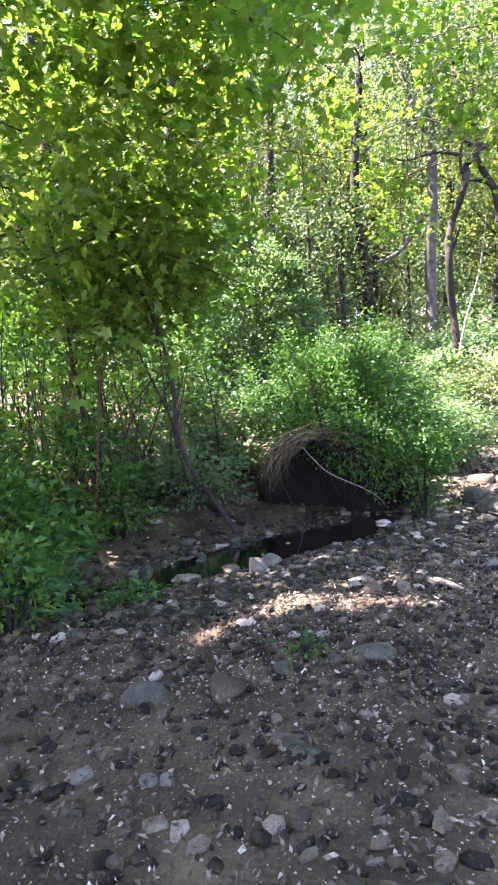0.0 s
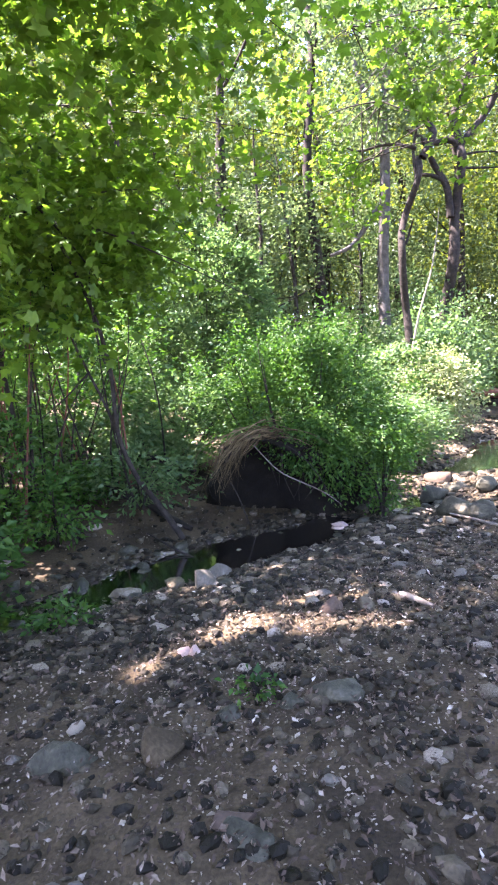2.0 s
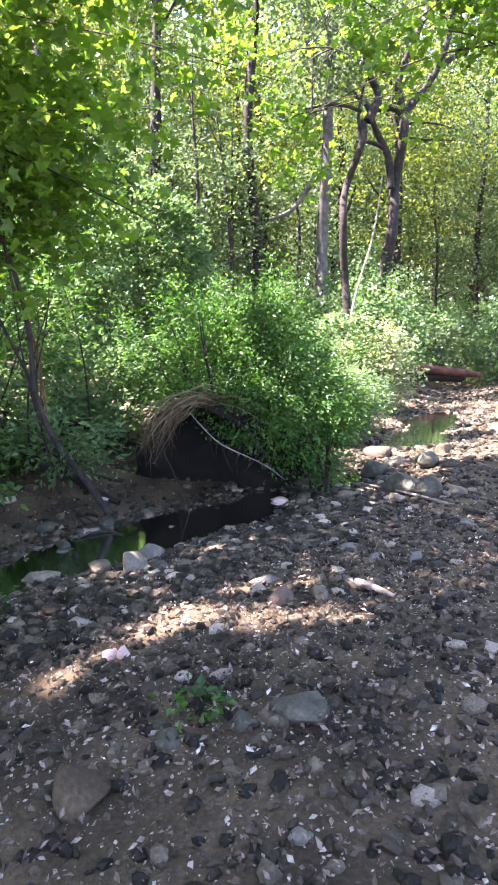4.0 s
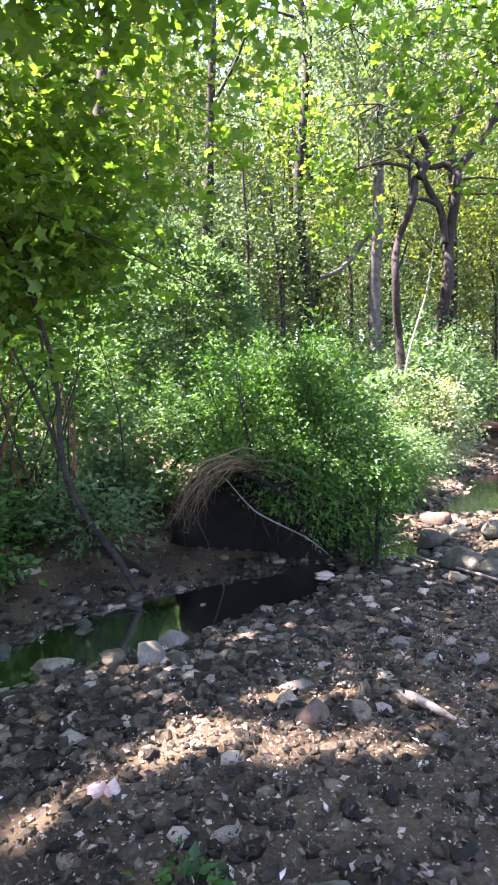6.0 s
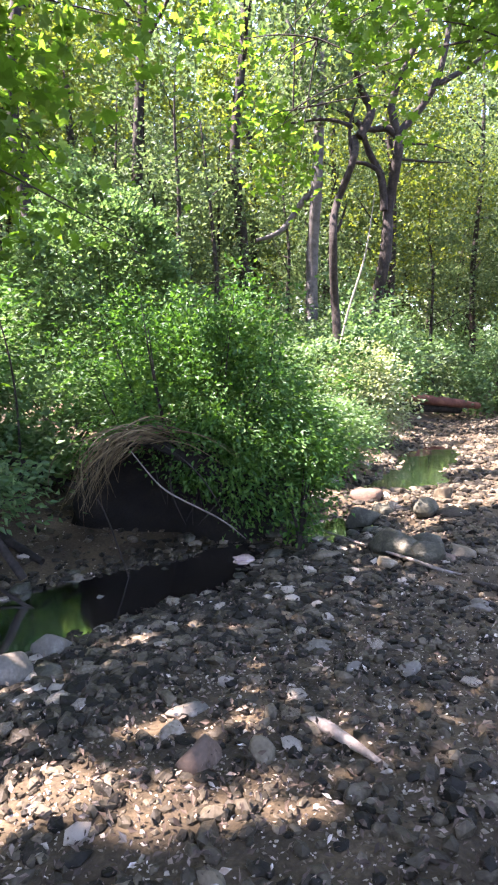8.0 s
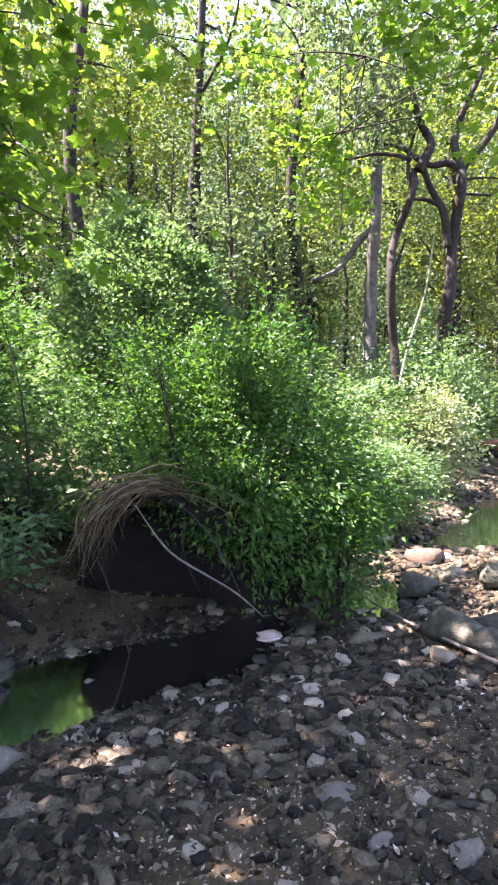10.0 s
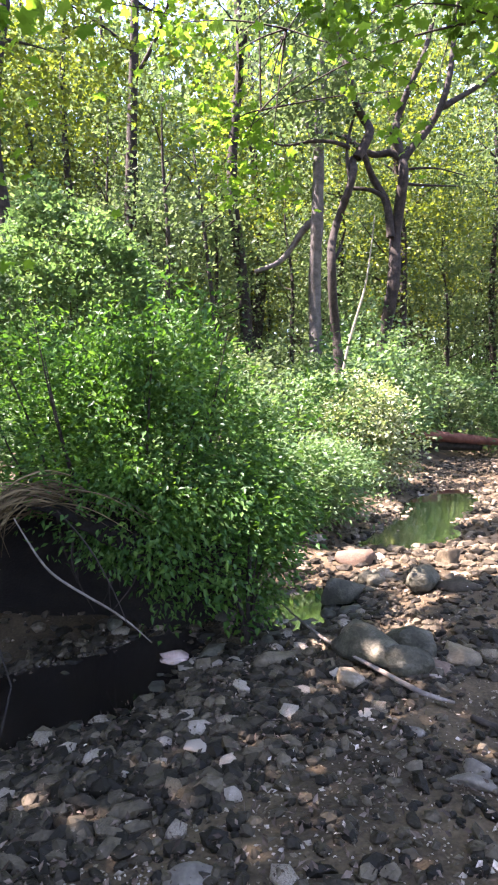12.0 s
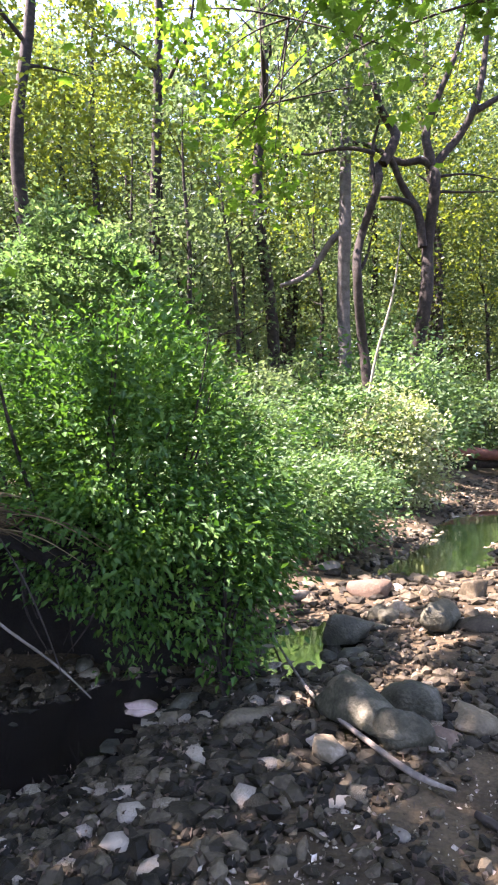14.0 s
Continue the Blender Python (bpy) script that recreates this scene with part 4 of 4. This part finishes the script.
m = tree("maple", "light-leaved maple hanging over the stream bend", 7.2, 9.5, 10, 0.2, 52, (8.0, 3.2, 3.0, 1.2), 110, 26, 0.13, M_BUSH, top=(-1.5, 0.5), limbs=7, from_=0.45, reach=2.6, spread=0.35, open_=True, shape=MAPLE)
overhang(m, 7.2, 9.5, z0, (-0.8, 0.3, 5.6), [(3.6, 10.3, 5.6, 1.3, 1.0, 0.9, 120), (2.6, 10.4, 5.4, 1.0, 0.9, 0.9, 80), (2.3, 10.5, 4.6, 0.7, 0.6, 0.6, 40), (4.7, 10.6, 6.1, 1.0, 0.9, 0.7, 70), (6.0, 10.8, 6.0, 0.7, 0.7, 0.6, 30), (3.4, 11.5, 6.9, 1.4, 1.0, 0.7, 80), (4.8, 11.0, 7.8, 1.4, 1.0, 0.8, 70), (2.3, 10.8, 6.7, 1.1, 0.9, 0.7, 60)], 24, 0.12, M_MAPLE, 521, MAPLE)

# canopy trees that shade the stream from above and behind
for i, (x, y, h) in enumerate([(-5.6, 7.2, 15), (-6.2, 10.8, 15), (-9.5, 8.5, 15), (-3, -4, 13), (3, -9, 13), (11.5, 0, 13), (-2.8, 18, 17), (-0.2, 20, 18), (-6.5, 17, 17), (2.6, 21, 18), (-5, 1.5, 14), (-3.8, 3.9, 15), (-8.6, 4.6, 15), (-3.6, 1.6, 9)]):
    tree("tree", "tall leafy woodland tree", x, y, h, 0.17, 60 + i, (h * (0.62 if 6 <= i <= 9 else 0.74), 3.6, 3.6, 5.0 if 6 <= i <= 9 else 2.2), 520 if i in (0, 1, 6, 7, 8, 9, 10, 11, 12, 13) else 300, 44, 0.15, M_YELLOW if i in (6, 7, 8, 9) else M_FAR, top=((2.4, 0.3) if i < 2 else (0.3, 0)), spread=0.5, from_=0.45, reach=2.6, group="woodland trees", open_=True)

# the wood behind
wood = []
for i in range(6):
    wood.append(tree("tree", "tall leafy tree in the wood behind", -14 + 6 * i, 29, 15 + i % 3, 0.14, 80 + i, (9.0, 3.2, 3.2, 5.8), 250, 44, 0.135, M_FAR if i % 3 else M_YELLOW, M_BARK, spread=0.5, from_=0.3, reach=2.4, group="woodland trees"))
s = np.random.default_rng(90)
for i in range(118):
    a0, d0 = s.uniform(-0.5, 0.72), s.uniform(21, 56)
    if i > 98:
        a0, d0 = s.uniform(0.85, 5.4), s.uniform(13, 28)
    x, y = 1.5 + d0 * math.sin(a0), 3 + d0 * math.cos(a0)
    if abs(float(stream_side(x, y))) < 1.5:
        continue
    copy_thing(wood[i % 6], pose(x, y, float(ground_z(x, y)), 0, 0, s.uniform(0, 360)))
# slim stems between the undergrowth
for i in range(4):
    wood.append(tree("young_tree", "slim young tree with sparse leaves", (-5, 2.2, 10.5, 13.5)[i], (20, 21, 25, 25)[i], 8, 0.07, 95 + i, (5.0, 1.4, 1.4, 2.2), 60, 26, 0.13, M_FAR, spread=0.35, from_=0.3, reach=1.3, group="young trees"))
for i in range(44):
    a0, d0 = s.uniform(-0.5, 0.75), s.uniform(15, 38)
    x, y = 1.5 + d0 * math.sin(a0), 3 + d0 * math.cos(a0)
    if -2.5 < float(stream_side(x, y)) < 5 and y < 26:
        continue
    copy_thing(wood[6 + i % 4], pose(x, y, float(ground_z(x, y)), s.normal() * 4, s.normal() * 4, s.uniform(0, 360)))
under = []
for i in range(4):
    under.append(shrub("shrub", "leafy undergrowth shrub in the wood", -6 + 4 * i, 18.5 + i, 0.9, (1.6, 1.3, 1.0 + 0.3 * i), 150, 26, 0.12, (M_FAR, M_COOL)[i % 2], 100 + i, BROAD, 0.22, group="undergrowth shrubs"))
for i in range(150):
    a0, d0 = s.uniform(-0.55, 0.75), s.uniform(13, 44)
    x, y = 1.5 + d0 * math.sin(a0), 4 + d0 * math.cos(a0)
    d = float(stream_side(x, y))
    if -1.8 < d < 4.2 and y < 19.5 or abs(d) < 0.5:
        continue
    copy_thing(under[i % 4], pose(x, y, float(ground_z(x, y)) - 0.1, 0, 0, s.uniform(0, 360)))

# thicket on the near left bank
brush = thing("brushwood", "bare brown upright twigs of a dense thicket", "brushwood", gz(-3.0, 8.2, 0.0))
q = np.random.default_rng(140)
for i in range(64):
    b0 = np.array([q.normal(0.3, 0.8), q.normal(-0.2, 0.5), -0.05])
    e = b0 + [q.normal(0, 0.4), q.normal(0, 0.25), q.uniform(1.4, 3.0)]
    part("twig", mesh_of("twig", *tube([b0, b0 * 0.5 + e * 0.5 + [q.normal(0, 0.12), 0, 0], e], [0.014, 0.010, 0.003], 5), M_REDLOG if i % 3 == 0 else M_BARK), brush)
shrub("shrub", "tall dark thicket behind the muddy bank", -3.4, 11.0, 0.5, (1.5, 1.1, 2.0), 300, 22, 0.10, M_BUSH, 119, LEAF, 0.22)
shrub("shrub", "dark low weeds along the water", -1.75, 7.0, 0.1, (0.5, 0.35, 0.35), 70, 20, 0.08, M_BUSH, 120, LEAF, 0.12)
shrub("shrub", "dark weeds hanging over the water", -3.2, 6.4, 0.2, (0.8, 0.6, 0.8), 120, 22, 0.09, M_BUSH, 121, LEAF, 0.15)
shrub("shrub", "dark leafy shrub hanging over the water", -2.9, 5.7, 0.0, (0.75, 0.7, 0.7), 130, 22, 0.09, M_BUSH, 111, LEAF, 0.14)
shrub("shrub", "dark leafy shrub on the muddy bank", -2.4, 7.4, 0.25, (0.9, 0.6, 0.6), 130, 22, 0.09, M_BUSH, 112, LEAF, 0.14)
shrub("shrub", "dark tangled thicket on the bank", -3.4, 8.8, 0.4, (1.3, 1.0, 1.3), 240, 22, 0.09, M_BUSH, 113, LEAF, 0.18)
shrub("shrub", "dark leafy weeds on the gravel edge", -2.2, 4.2, 0.0, (0.3, 0.3, 0.22), 40, 18, 0.08, M_BUSH, 114, LEAF, 0.1)
shrub("shrub", "dark weeds crowding the far bank", -1.85, 8.1, 0.1, (0.4, 0.3, 0.3), 70, 22, 0.08, M_BUSH, 151, LEAF, 0.14)
shrub("shrub", "dark weeds crowding the far bank", -2.5, 7.1, 0.0, (0.45, 0.35, 0.35), 80, 22, 0.08, M_BUSH, 152, LEAF, 0.14)
shrub("shrub", "low fresh green weeds behind the mud", -1.1, 9.0, 0.25, (0.7, 0.5, 0.4), 140, 22, 0.08, M_COOL, 153, BROAD, 0.13)
shrub("shrub", "low fresh green weeds behind the mud", -2.0, 9.0, 0.35, (0.8, 0.5, 0.5), 150, 22, 0.08, M_COOL, 154, BROAD, 0.13)
shrub("shrub", "leafy weeds on the near bank", -1.75, 4.35, -0.05, (0.35, 0.35, 0.4), 90, 20, 0.075, M_BUSH, 155, LEAF, 0.12)
shrub("shrub", "broad-leaved weeds on the near bank", -2.1, 5.3, -0.1, (0.5, 0.45, 0.55), 120, 20, 0.085, M_BUSH, 156, BROAD, 0.14)
shrub("weed", "dark weed among the bank stones", -1.05, 5.0, -0.12, (0.16, 0.14, 0.13), 30, 12, 0.06, M_BUSH, 157, LEAF, 0.07)
shrub("shrub", "tall dark thicket behind the muddy bank", -4.5, 9.9, 0.4, (1.3, 0.9, 1.7), 260, 22, 0.095, M_BUSH, 158, LEAF, 0.2)
shrub("shrub", "tall dark thicket behind the muddy bank", -5.6, 12.5, 0.5, (1.8, 1.0, 2.0), 300, 22, 0.10, M_BUSH, 159, LEAF, 0.22)
shrub("shrub", "leafy weeds under the saplings", -1.0, 7.7, 0.3, (0.6, 0.4, 0.3), 60, 20, 0.08, M_COOL, 115, LEAF, 0.12)
shrub("weed", "small green weed between two stones", 0.32, 3.70, 0.08, (0.07, 0.06, 0.04), 16, 7, 0.045, M_BUSH, 116, BROAD, 0.05)
shrub("weed", "yellow-green sprig at the bush's edge", 1.75, 7.7, 0.0, (0.16, 0.12, 0.35), 26, 10, 0.055, M_BUSH, 117, BROAD, 0.07)
stick("root", "dark dead branch lying on the muddy bank", [gz(-1.9, 8.6, 0.25), gz(-1.3, 8.3, 0.12), gz(-0.9, 8.0, 0.05), gz(-0.45, 7.7, 0.04)], [0.03, 0.04, 0.045, 0.03], M_BARK)
stick("root", "dark dead branch lying on the muddy bank", [gz(-1.5, 9.2, 0.2), gz(-1.0, 8.9, 0.3), gz(-0.3, 8.8, 0.1)], [0.05, 0.05, 0.03], M_BARK)
stick("stick", "thin dark stick at the water's edge", [gz(-0.9, 7.4, 0.08), gz(-0.4, 7.0, 0.06), gz(-0.1, 6.75, 0.08)], [0.01, 0.014, 0.008], M_BARK)
stick("stick", "dark twig leaning out of the hollow", [(0.04, 7.65, 0.42), (0.12, 7.6, 0.28), gz(0.3, 7.5, 0.0)], [0.006, 0.007, 0.005], M_BARK)

# wooded slope in the distance
q = np.random.default_rng(130)
a0, d0 = q.uniform(-1.0, 1.15, 70000), q.uniform(60, 75, 70000)
P = np.stack([1.5 + d0 * np.sin(a0), 3 + d0 * np.cos(a0), np.zeros(70000)], 1)
P[:, 2] = 2 + 40 * q.random(70000) ** 1.1 + 2.5 * np.sin(a0 * 23) * np.sin(a0 * 9 + 1)
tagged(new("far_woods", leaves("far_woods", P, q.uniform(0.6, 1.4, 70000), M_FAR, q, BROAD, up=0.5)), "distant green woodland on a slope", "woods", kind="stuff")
for i in range(34):
    a0, d0 = s.uniform(0.25, 0.8), s.uniform(27, 48)
    x, y = 1.5 + d0 * math.sin(a0), 4 + d0 * math.cos(a0)
    if abs(float(stream_side(x, y))) > 1.0:
        copy_thing(under[i % 4], pose(x, y, float(ground_z(x, y)) - 0.1, 0, 0, s.uniform(0, 360)))

stick("log", "rotten red-brown fallen log across the stream", [(6.0, 18.8, 0.72), (7.1, 19.0, 0.62), (8.2, 19.3, 0.45), (9.6, 19.6, 0.25)], [0.12, 0.15, 0.14, 0.1], M_REDLOG, 10)
# Added dark bar standing in for the shadow beneath the red-brown log.
stick("log", "dark bar added as the shadow under the red-brown log", [(6.2, 19.1, 0.42), (7.4, 19.3, 0.34), (9.0, 19.6, 0.16)], [0.13, 0.16, 0.12], M_BARK, 10)

# cobbles on the ground, each on its own
for k, (x, y, size) in enumerate(COB):
    ob = new("stone", cobbles[k % 8])
    ob.parent = ground
    ob.matrix_basis = pose(x, y, float(ground_z(x, y)) + size * 0.25, 0, 0, rng.uniform(0, 360)) @ Matrix.Diagonal((size * rng.uniform(1, 1.6), size, size * rng.uniform(0.5, 0.8), 1))
